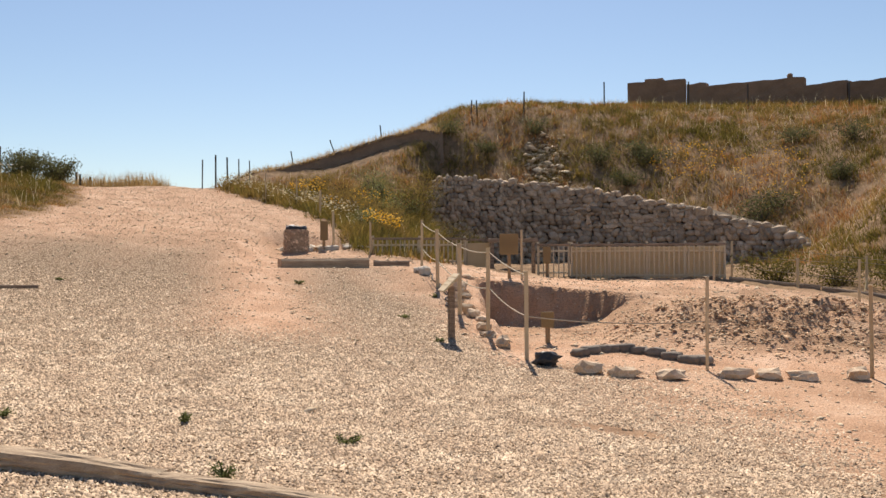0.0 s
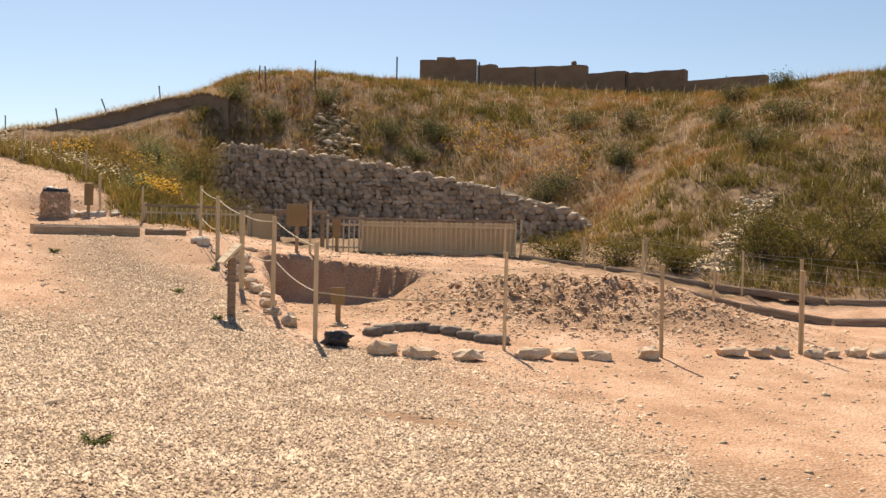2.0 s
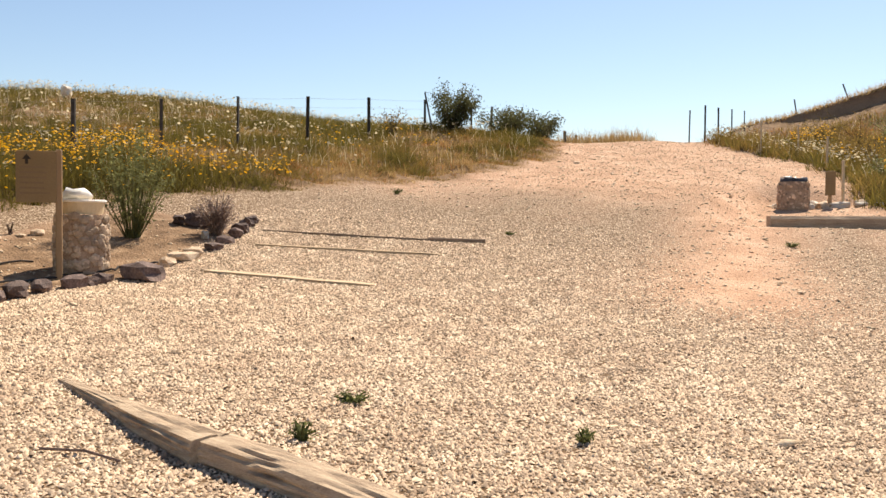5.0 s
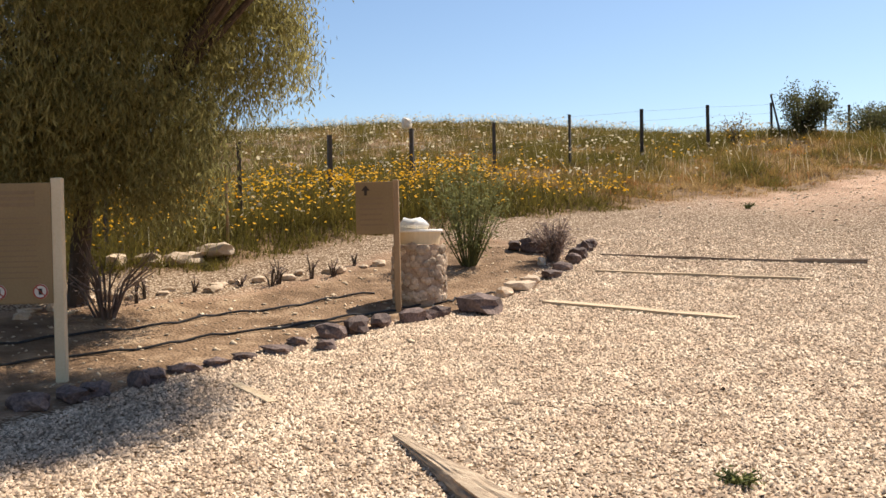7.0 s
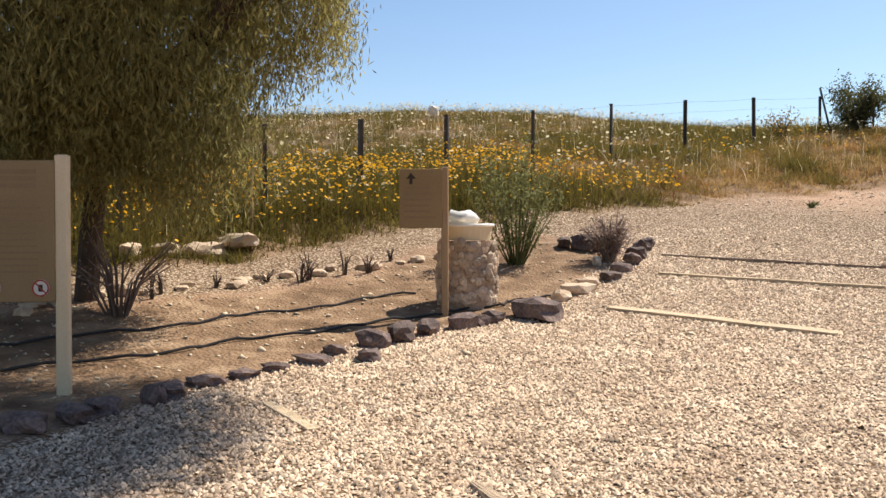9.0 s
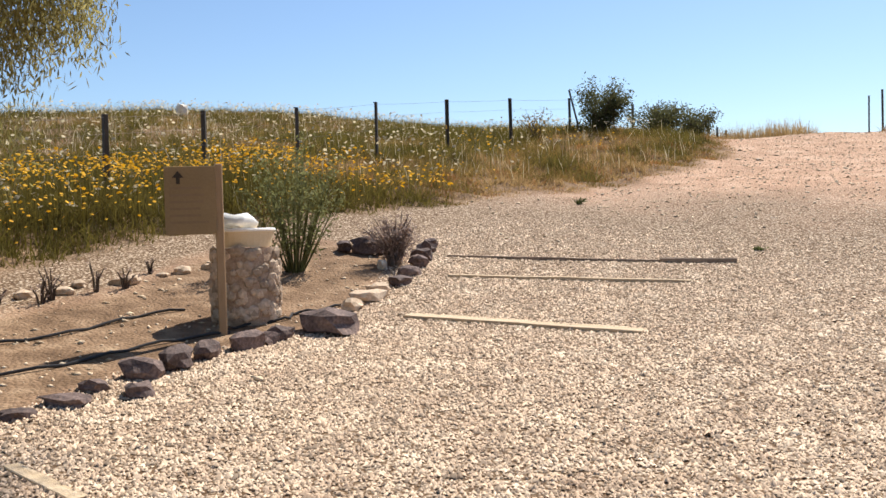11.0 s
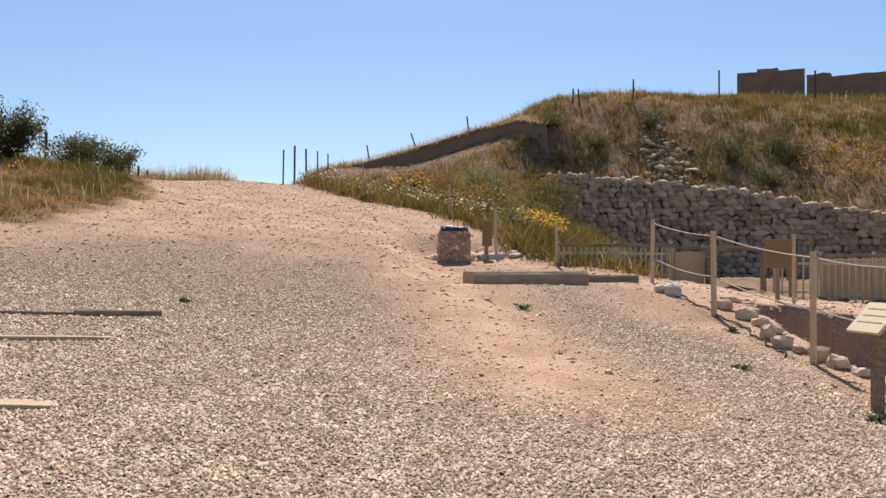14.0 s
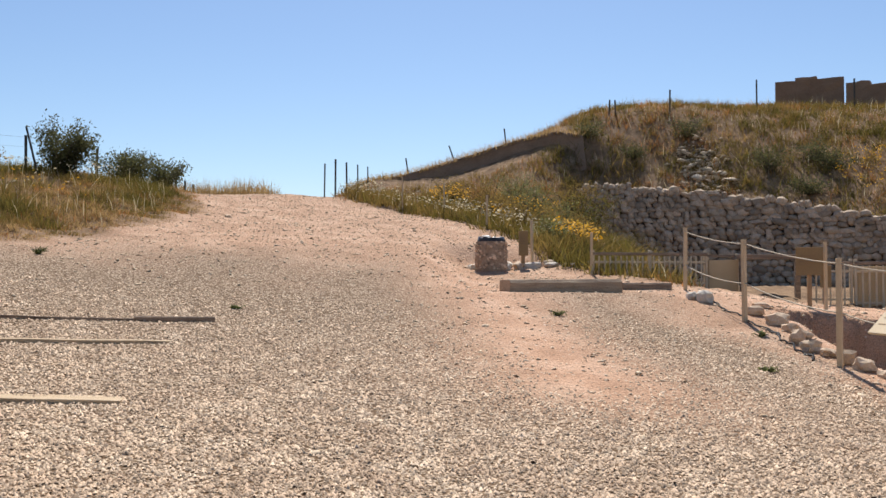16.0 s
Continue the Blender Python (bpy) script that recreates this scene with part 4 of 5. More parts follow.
def old_log(points, radii, label, seed):
    """A cracked, flattened old beam along points on the ground, with long splits in its upper face."""
    pts = [Vector((x, y, gz(x, y))) for x, y in points]
    n, sides = 60, 40
    bm = bmesh.new()
    rings = []
    for i in range(n + 1):
        s = i / n * (len(pts) - 1)
        k = min(int(s), len(pts) - 2)
        p = pts[k].lerp(pts[k + 1], s - k)
        d = (pts[k + 1] - pts[k]).normalized()
        side = d.cross(Vector((0, 0, 1))).normalized()
        r = np.interp(i / n, np.linspace(0, 1, len(radii)), radii)
        ring = []
        for j in range(sides):
            a = 2 * math.pi * j / sides
            u, v = math.cos(a), math.sin(a)
            q = 1 / max(abs(u), abs(v)) ** 0.55
            crack = max(0.0, noise.noise(Vector((u * 5.5 + seed, v * 5.5, i * 0.09)))) * 0.32
            bump = 1 + 0.07 * noise.noise(Vector((u * 2, v * 2 + seed, i * 0.22))) - crack
            ring.append(bm.verts.new(p + side * (u * q * bump * r * 1.15) + Vector((0, 0, v * q * bump * r * 0.8 + r * 0.35))))
        rings.append(ring)
    for r0, r1 in zip(rings, rings[1:]):
        for j in range(sides):
            bm.faces.new((r0[j], r0[(j + 1) % sides], r1[(j + 1) % sides], r1[j]))
    bm.faces.new(rings[0][::-1])
    bm.faces.new(rings[-1])
    return tagged(part("old_beam", bm, M_WOOD), label, "log", "old beams edging the gravel")


old_log([(-2.1, 2.32), (-1.4, 2.08), (-0.8, 1.85), (-0.1, 1.62)], [0.025, 0.06, 0.095, 0.125], "cracked grey timber beam half sunk in gravel", 1)
old_log([(-0.12, 1.66), (0.5, 1.55), (1.2, 1.40), (1.75, 1.22)], [0.115, 0.12, 0.10, 0.08], "split and weathered timber beam on the gravel", 4)
old_log([(1.7, 1.20), (2.3, 1.02), (3.0, 0.78)], [0.075, 0.08, 0.06], "weathered timber beam end on the gravel", 8)


# ---- stones ----
def lay_stone(x, y, size, mat, label, group, seed, rz=None, name="stone", sink=0.02):
    ob = part(name, stone(size, seed, 0.42), mat, smooth_faces=False)
    ob.matrix_world = rest(x, y, random.uniform(0, 180) if rz is None else rz, sink, random.uniform(-4, 4), random.uniform(-4, 4))
    return tagged(ob, label, "stone", group)


for i, (x, y, w) in enumerate(((5.92, 6.52, 0.42), (6.36, 6.42, 0.44), (6.98, 6.42, 0.42), (7.92, 6.7, 0.44), (8.42, 6.8, 0.42), (8.95, 6.87, 0.42), (9.82, 7.03, 0.32), (11.4, 7.4, 0.48), (11.9, 7.45, 0.36), (12.36, 7.58, 0.4), (13.0, 7.6, 0.36), (13.45, 7.75, 0.34), (14.06, 7.9, 0.4), (14.58, 7.97, 0.42))):
    lay_stone(x, y, (w, 0.24, 0.17 if i % 3 else 0.2), M_KERBSTONE, "pale squared limestone block edging the excavation", "edging stones", 30 + i, random.uniform(-8, 14))
for i, (x, y, w) in enumerate(((4.83, 8.75, 0.34), (4.82, 9.25, 0.36), (5.0, 8.05, 0.34), (4.86, 9.95, 0.3), (4.75, 10.25, 0.3), (4.7, 10.6, 0.36), (4.64, 10.98, 0.32), (4.52, 11.2, 0.34), (4.5, 11.6, 0.22), (4.72, 12.0, 0.36), (4.74, 12.4, 0.34), (4.70, 12.8, 0.4), (4.98, 14.2, 0.4), (4.6, 13.4, 0.3))):
    lay_stone(x, y, (w * 0.85, 0.21, 0.12 + 0.05 * (i % 3)), M_KERBSTONE, "rounded pale limestone lying beside the pit", "stones beside the pit", 60 + i)
lay_stone(4.06, 14.12, (0.28, 0.24, 0.24), M_WHITESTONE, "white rounded boulder beside the cream posts", "boulder", 90)
lay_stone(3.9, 14.25, (0.18, 0.18, 0.17), M_WHITESTONE, "small white boulder beside a larger one", "boulder", 91)
for i in range(16):
    u = i / 15
    lay_stone(0.45 + 2.7 * u + random.uniform(-0.12, 0.12), 18.1 + 0.5 * u + random.uniform(-0.25, 0.25), (random.uniform(0.18, 0.5), random.uniform(0.16, 0.3), random.uniform(0.1, 0.24)), M_WHITESTONE if i % 3 else M_KERBSTONE, "pale rough stone among rubble behind the bin", "rubble behind the bin", 100 + i)

BED_STONES = [(-4.97, 5.86, 0.52, 0.3), (-5.14, 5.5, 0.24, 0.2), (-5.18, 5.28, 0.26, 0.2), (-5.2, 5.0, 0.3, 0.18), (-5.13, 4.63, 0.34, 0.2), (-5.1, 4.28, 0.34, 0.2), (-5.12, 4.0, 0.32, 0.2), (-4.82, 3.6, 0.26, 0.14), (-5.15, 3.54, 0.24, 0.16), (-5.05, 3.2, 0.3, 0.13), (-5.04, 2.9, 0.28, 0.12), (-5.04, 2.62, 0.3, 0.1), (-4.96, 2.27, 0.3, 0.16), (-4.9, 2.02, 0.34, 0.2), (-4.82, 1.76, 0.3, 0.2), (-4.75, 1.5, 0.3, 0.2), (-4.68, 1.2, 0.3, 0.2), (-4.6, 0.88, 0.3, 0.2), (-4.52, 0.55, 0.32, 0.2),
              (-5.62, 7.85, 0.34, 0.18), (-5.72, 8.25, 0.3, 0.2), (-5.95, 8.62, 0.3, 0.18), (-6.1, 8.95, 0.3, 0.18), (-6.3, 9.4, 0.3, 0.2), (-6.42, 9.65, 0.26, 0.18), (-6.85, 8.85, 0.42, 0.26), (-7.15, 8.75, 0.36, 0.22), (-6.6, 9.05, 0.3, 0.2)]
for i, (x, y, w, h) in enumerate(BED_STONES):
    lay_stone(x + random.uniform(-0.06, 0.06), y + random.uniform(-0.05, 0.05), (w * random.uniform(0.8, 1.15), w * random.uniform(0.5, 0.8), h * random.uniform(0.65, 1.1)), M_BASALT, "dark reddish stone edging the planted bed" if w < 0.5 else "large flat dark stone edging the planted bed", "bed edging stones", 130 + i)
for i, (x, y, w) in enumerate(((-5.45, 7.05, 0.45), (-5.35, 6.65, 0.3), (-5.55, 7.35, 0.28), (-6.2, 8.3, 0.2))):
    lay_stone(x, y, (w, w * 0.6, 0.16), M_KERBSTONE if i < 3 else M_WHITESTONE, "pale pinkish stone edging the planted bed", "pale bed stones", 170 + i)
for i in range(19):
    u = i / 18
    lay_stone(-7.75 - 0.45 * math.sin(u * 2.2) + random.uniform(-0.16, 0.16), 7.0 - 5.2 * u + random.uniform(-0.12, 0.12), (random.uniform(0.1, 0.34), random.uniform(0.12, 0.22), random.uniform(0.06, 0.15)), M_KERBSTONE, "whitish stone in the far edge of the bed", "far bed stones", 180 + i)
for i, (x, y, w) in enumerate(((-9.75, 4.15, 0.45), (-9.7, 4.6, 0.62), (-9.68, 5.1, 0.66), (-9.8, 3.7, 0.4))):
    lay_stone(x, y, (w, w * 0.6, 0.24), M_KERBSTONE, "large pale boulder before the yellow flowers", "white boulders", 210 + i)
lay_stone(-22.5, 19.5, (0.5, 0.4, 0.45), M_WHITESTONE, "white boulder on the grassy hill", "hill boulder", 220, sink=-0.1)
lay_stone(-5.3, 22.4, (0.35, 0.16, 0.1), M_KERBSTONE, "flat stone lying on the climbing path", "path stone", 221)

# black bag and sandbags by the excavation
bag = part("rubbish_bag", stone((0.3, 0.25, 0.2), 300, 0.7, 3), M_BLACKBAG, smooth_faces=True)
bag.matrix_world = rest(5.42, 6.9, 20)
tagged(bag, "crumpled black plastic bag at the foot of a post", "bag")
for i in range(10):
    u = i / 9
    sx, sy = 6.05 + 1.75 * u, 7.7 + 0.5 * math.sin(math.pi * min(1, u * 1.15)) - 0.1 * u
    ob = part("sandbag", stone((0.34, 0.2, 0.14), 310 + i, 0.18, 3), M_SANDBAG, smooth_faces=True)
    ob.matrix_world = rest(sx, sy, 40 - 70 * u + random.uniform(-8, 8), 0.01)
    tagged(ob, "dark grey sandbag laid end to end in a row", "sandbag", "sandbag row")


# ---- irrigation hoses over the bed ----
def hose(points):
    bm = tube([(x, y, gz(x, y) + 0.02 + 0.012 * math.sin(i * 2.1)) for i, (x, y) in enumerate(points)], 0.013, 6)
    tagged(part("irrigation_hose", bm, M_HOSE), "thin black irrigation hose lying on bare soil", "hose", "irrigation hoses")


def wander(a, b, amp, seed, n=26):
    return [(a[0] + (b[0] - a[0]) * i / n + amp * math.sin(i * 0.7 + seed), a[1] + (b[1] - a[1]) * i / n + amp * math.cos(i * 0.5 + seed)) for i in range(n + 1)]


hose(wander((-7.0, 1.2), (-6.7, 5.7), 0.05, 1))
hose(wander((-6.25, 0.9), (-5.75, 5.4), 0.05, 2))
hose(wander((-5.75, 5.4), (-5.5, 7.4), 0.06, 3))
hose(wander((4.1, 14.6), (4.45, 12.0), 0.04, 4))
hose(wander((4.4, 12.3), (4.35, 10.6), 0.04, 5))


# ---- ruined mud-brick wall on the summit ----
ruin = thing("ruined_wall", pose(0, 0, 0), "low brown mud-brick ruin along the summit", "ruin")
for i, (x0, y0, x1, y1, top) in enumerate(((17.0, 46.15, 19.9, 44.8, 11.28), (17.95, 45.95, 18.85, 45.5, 11.46), (19.95, 44.5, 25.05, 41.1, 10.72), (20.0, 44.7, 20.9, 44.1, 10.95), (25.0, 41.15, 26.5, 39.3, 10.22), (26.5, 39.2, 28.6, 36.95, 10.05), (28.6, 36.9, 31.0, 33.6, 9.42))):
    a, b = Vector((x0, y0, 0)), Vector((x1, y1, 0))
    base = min(gz(x0, y0), gz(x1, y1)) - 0.4
    run = (b - a).length
    bm = bmesh.new()
    cols, rows = max(3, round(run / 0.5)), 6
    for t in (-0.3, 0.3):
        grid = [[bm.verts.new((run * c / cols, t + 0.05 * noise.noise(Vector((c * 0.9, r * 0.8, i + t))), base + (top - base) * r / rows + (0.06 * noise.noise(Vector((c * 0.7, 3, i))) if r == rows else 0))) for c in range(cols + 1)] for r in range(rows + 1)]
        for r in range(rows):
            for c in range(cols):
                bm.faces.new((grid[r][c], grid[r][c + 1], grid[r + 1][c + 1], grid[r + 1][c]))
        if t < 0:
            first = grid
    for c in range(cols):
        bm.faces.new((first[rows][c], first[rows][c + 1], grid[rows][c + 1], grid[rows][c]))
    for c in (0, cols):
        for r in range(rows):
            bm.faces.new((first[r][c], first[r + 1][c], grid[r + 1][c], grid[r][c]))
    ob = part("wall_section", bm, M_MUDBRICK, ruin)
    ob.matrix_basis = Matrix.Translation(a) @ Matrix.Rotation(math.atan2(b.y - a.y, b.x - a.x), 4, "Z")
part("coping_stone", stone((0.3, 0.3, 0.4), 401), M_MUDBRICK, ruin).matrix_basis = pose(24.4, 41.5, 10.68)


# ---- bare earth cut below the crest ----
CUT_CREST = [(-4.2, 38.6, 5.2, 4.7), (-3.3, 38.8, 5.5, 4.75), (-1.5, 39.2, 5.9, 4.8), (1.1, 39.4, 6.7, 5.1), (3.3, 39.2, 7.38, 5.5), (4.8, 38.4, 7.6, 5.9), (5.8, 37.4, 7.3, 6.3)]


def earth_cut():
    bm = bmesh.new()
    crest = CUT_CREST
    n, rows = 60, 9
    grid = []
    for i in range(n + 1):
        s = i / n * (len(crest) - 1)
        k = min(int(s), len(crest) - 2)
        q = np.array(crest[k]) * (1 - s + k) + np.array(crest[k + 1]) * (s - k)
        col = []
        for j in range(rows + 2):
            v = min(j, rows) / rows
            w = 0.16 * noise.noise(Vector((q[0] * 1.1, v * 3, 1))) + 0.07 * noise.noise(Vector((q[0] * 4, v * 9, 2)))
            back = 2.2 if j > rows else 0
            col.append(bm.verts.new((q[0], q[1] - 0.9 * (1 - v) ** 1.5 - w + back, q[3] - 0.5 + (q[2] - q[3] + 0.5) * v - (0.45 if back else 0))))
        grid.append(col)
    for a, b in zip(grid, grid[1:]):
        for j in range(rows + 1):
            bm.faces.new((a[j], b[j], b[j + 1], a[j + 1]))
    return tagged(part("earth_bank", bm, M_MUDBRICK, smooth_faces=True), "steep bare brown earth cut below the crest", "earth bank", kind="structure")


earth_cut()

# ---- gravel and loose stones ----
def pebbles(x, y, radius, lift=0.18, bedded=False):
    """Small eight-sided pebbles lying on the ground; bedded ones are rounder and sunk to half."""
    n = len(x)
    base = np.array([(1, 0, 0), (0, 1, 0), (-1, 0, 0), (0, -1, 0), (0, 0, 1), (0, 0, -1)], float)
    tri = np.array([(0, 1, 4), (1, 2, 4), (2, 3, 4), (3, 0, 4), (1, 0, 5), (2, 1, 5), (3, 2, 5), (0, 3, 5)])
    a = RNG.uniform(0, 2 * np.pi, n)
    sx, sy, sz = radius * RNG.uniform(0.8, 1.5, n), radius * RNG.uniform(0.6, 1.0, n), radius * (RNG.uniform(0.7, 1.25, n) if bedded else RNG.uniform(0.3, 0.58, n))
    if bedded:
        base, tri = base[:5], tri[:4]
    k = len(base)
    v = base[None] + RNG.uniform(-0.28, 0.28, (n, k, 3))
    v = v * np.stack([sx, sy, sz], -1)[:, None]
    tx, ty = RNG.normal(0, 0.22, n)[:, None], RNG.normal(0, 0.22, n)[:, None]
    v[..., 2] += v[..., 0] * tx + v[..., 1] * ty
    c, s = np.cos(a)[:, None], np.sin(a)[:, None]
    px, py = v[..., 0] * c - v[..., 1] * s, v[..., 0] * s + v[..., 1] * c
    z = surface_z(x, y) + radius * lift
    v = np.stack([px + x[:, None], py + y[:, None], v[..., 2] + z[:, None]], -1).reshape(-1, 3)
    f = (tri[None] + np.arange(n)[:, None, None] * k).reshape(-1, 3)
    return v, f


def gravel():
    n = 620000
    x, y = RNG.uniform(-7.0, 8.0, n), RNG.uniform(-1.6, 12.5, n)
    density = gravel_share(x, y) * np.clip(1.2 - np.clip(y - 2.5, 0, 99) / 9.5, 0.12, 1) ** 1.2 * (1 - pit_share(x, y)) * (1 - wild_share(x, y))
    keep = (RNG.uniform(0, 1, n) < density * 0.74) & (np.abs(x - 1.2) < 3.4 + 0.55 * (y + 3))
    x, y = x[keep], y[keep]
    v, f = pebbles(x, y, RNG.uniform(0.008, 0.0165, len(x)) * np.where(RNG.uniform(0, 1, len(x)) < 0.03, 1.6, 1), 0.15, True)
    scatter_object("gravel", v, f, M_GRAVEL, "loose pale crushed limestone gravel", "gravel")


gravel()


def loose():
    n = 60000
    x, y = RNG.uniform(-8, 16, n), RNG.uniform(1, 31, n)
    spoil = np.exp(-(((x - 9.6) / 3.2) ** 2 + ((y - 10.3) / 2.0) ** 2))
    p = np.clip(0.3 * (1 - gravel_share(x, y)) + 0.6 * spoil + 0.04 + 0.3 * smooth(11, 15, y), 0, 1) * (1 - wild_share(x, y))
    keep = RNG.uniform(0, 1, n) < p
    x, y = x[keep], y[keep]
    r = np.exp(RNG.normal(-3.95, 0.42, len(x)))
    v, f = pebbles(x, y, np.clip(r, 0.010, 0.08), 0.08)
    scatter_object("loose_stones", v, f, M_KERBSTONE_I, "loose stones strewn over trodden earth", "stones")
    # clods on the spoil heap
    n = 9000
    x, y = RNG.normal(9.8, 2.2, n), RNG.normal(10.2, 1.1, n)
    keep = (x > 6.4) & (y > 7.9) & (y < 12.6) & (x < 15)
    x, y = x[keep], y[keep]
    v, f = pebbles(x, y, np.clip(np.exp(RNG.normal(-3.7, 0.45, len(x))), 0.012, 0.07), -0.1)
    scatter_object("earth_clods", v, f, M_CLOD, "clods of dug pinkish earth on the spoil heap", "clods")


M_KERBSTONE_I = material("loose limestone", tones((0.44, 0.31, 0.19), (0.60, 0.46, 0.31), (0.74, 0.62, 0.46)), 3, 50, random_tint=0.3, island=True, bump=0.3)
M_CLOD = material("dug earth", tones((0.42, 0.26, 0.15), (0.55, 0.37, 0.23), (0.68, 0.50, 0.34)), 2, 40, random_tint=0.22, island=True, bump=0.5)
loose()


def rubble_track():
    n = 2600
    u = RNG.uniform(0, 1, n) ** 1.1
    x, y = 16.2 + 4.6 * u + RNG.normal(0, 0.3, n), 15.4 + 4.3 * u + RNG.normal(0, 0.2, n)
    v, f = pebbles(x, y, np.clip(np.exp(RNG.normal(-3.0, 0.5, n)), 0.02, 0.16), 0.15)
    scatter_object("rubble", v, f, M_KERBSTONE_I, "pale rubble washed down the mound", "rubble")
    n = 500
    x, y = RNG.normal(10.4, 0.45, n), RNG.normal(36.2, 0.9, n)
    v, f = pebbles(x, y, np.clip(np.exp(RNG.normal(-2.5, 0.5, n)), 0.03, 0.25), 0.4)
    scatter_object("rubble", v, f, M_KERBSTONE_I, "pale rubble showing high on the mound", "rubble")


rubble_track()


# ---- grass and herbs ----
def clumps(cx, cy, per, spread, height, width, lean=0.35, simple=False):
    """Blades in domed clumps round the centres."""
    n = len(cx)
    i = np.repeat(np.arange(n), per)
    r = np.sqrt(RNG.uniform(0, 1, len(i))) * np.repeat(spread, per)
    a = RNG.uniform(0, 2 * np.pi, len(i))
    x, y = cx[i] + r * np.cos(a), cy[i] + r * np.sin(a)
    h = np.repeat(height, per) * (1 - 0.45 * (r / np.repeat(spread, per)) ** 2) * RNG.uniform(0.6, 1.15, len(i))
    return blades(x, y, surface_z(x, y) - 0.04, h, np.full(len(i), width) * RNG.uniform(0.7, 1.3, len(i)) * (1.35 if simple else 1), lean, simple)


def on_mound(n):
    x, y = RNG.uniform(-6, 36, n), RNG.uniform(11, 47, n)
    right = (x > path_right(np.minimum(y, 31)) - 0.1) & (y > 16.2)
    toe = (x > 11) & (y > np.interp(x, [10, 12, 14, 18, 30], [16.6, 16.2, 15.0, 13.0, 9.5]))
    walled = (x > 2.8) & (x < 16) & (y < np.interp(x, [2.8, 4.84, 10.47, 14.35, 17.9], [19, 35.4, 33.6, 30.4, 25.4])) & (y > 15)
    front = (x > 4.7) & walled
    cut = (x > -4) & (x < 5.6) & (y > 37.7) & (y < 39.5 + 0.1 * x)
    track = np.exp(-((x - 16.2 - 1.08 * (y - 15.5)) / 0.5) ** 2) * (y < 20.2)
    ok = (right | toe) & ~front & ~cut & (wild_share(x, y) > 0.5) & (y < 46) & (track < 0.4)
    return x[ok], y[ok]


def mound_plants():
    x, y = on_mound(17000)
    patch = cheap_noise(x * 0.33, y * 0.33, 11) + 0.7 * cheap_noise(x * 1.1, y * 1.1, 12) + RNG.normal(0, 0.35, len(x))
    low = smooth(26, 17, y) * smooth(13, 16, x) + smooth(30, 24, y) * smooth(5, 2, x)
    patch = patch - 0.9 * low
    for name, m, lo, hi, per, h0, h1, w, label in (
            ("dry_grass", M_DRY, 0.85, 9, 14, 0.2, 0.38, 0.018, "dry straw-coloured grass on the mound"),
            ("rusty_herbs", M_RUST, 0.3, 0.85, 18, 0.2, 0.42, 0.022, "rust-brown dried herbs on the mound"),
            ("olive_scrub", M_OLIVE, -0.5, 0.3, 18, 0.24, 0.46, 0.024, "olive-green scrub on the mound"),
            ("green_herbs", M_GREEN, -9, -0.5, 20, 0.28, 0.56, 0.024, "green leafy herbs on the mound")):
        k = (patch > lo) & (patch <= hi)
        n = k.sum()
        v, f = clumps(x[k], y[k], per, RNG.uniform(0.2, 0.5, n), RNG.uniform(h0, h1, n), w, 0.85, True)
        scatter_object(name, v, f, m, label, "grass")
    # dry stalks that catch the light
    x, y = on_mound(3500)
    v, f = blades(x, y, surface_z(x, y), RNG.uniform(0.3, 0.6, len(x)), np.full(len(x), 0.016), 0.5)
    scatter_object("seed_stalks", v, f, M_CREAMFLOWER, "pale dry seed stalks standing above the scrub", "grass")


mound_plants()


def flower_heads(x, y, z, size):
    """Flat five-cornered flower heads tilted at random."""
    n = len(x)
    c = np.stack([x, y, z], -1)
    nrm = np.stack([RNG.normal(0, 0.5, n), RNG.normal(-0.2, 0.5, n), np.ones(n)], -1)
    nrm /= np.linalg.norm(nrm, axis=1)[:, None]
    u = np.cross(nrm, RNG.normal(size=(n, 3)))
    u /= np.linalg.norm(u, axis=1)[:, None]
    w = np.cross(nrm, u)
    ring = [c + (u * math.cos(k * 2 * math.pi / 5) + w * math.sin(k * 2 * math.pi / 5)) * size[:, None] for k in range(5)]
    v = np.stack([c + nrm * size[:, None] * 0.35, *ring], 1).reshape(-1, 3)
    o = np.arange(n)[:, None] * 6
    f = np.concatenate([o + [0, 1 + k, 1 + (k + 1) % 5] for k in range(5)], 1).reshape(-1, 3)
    return v, f


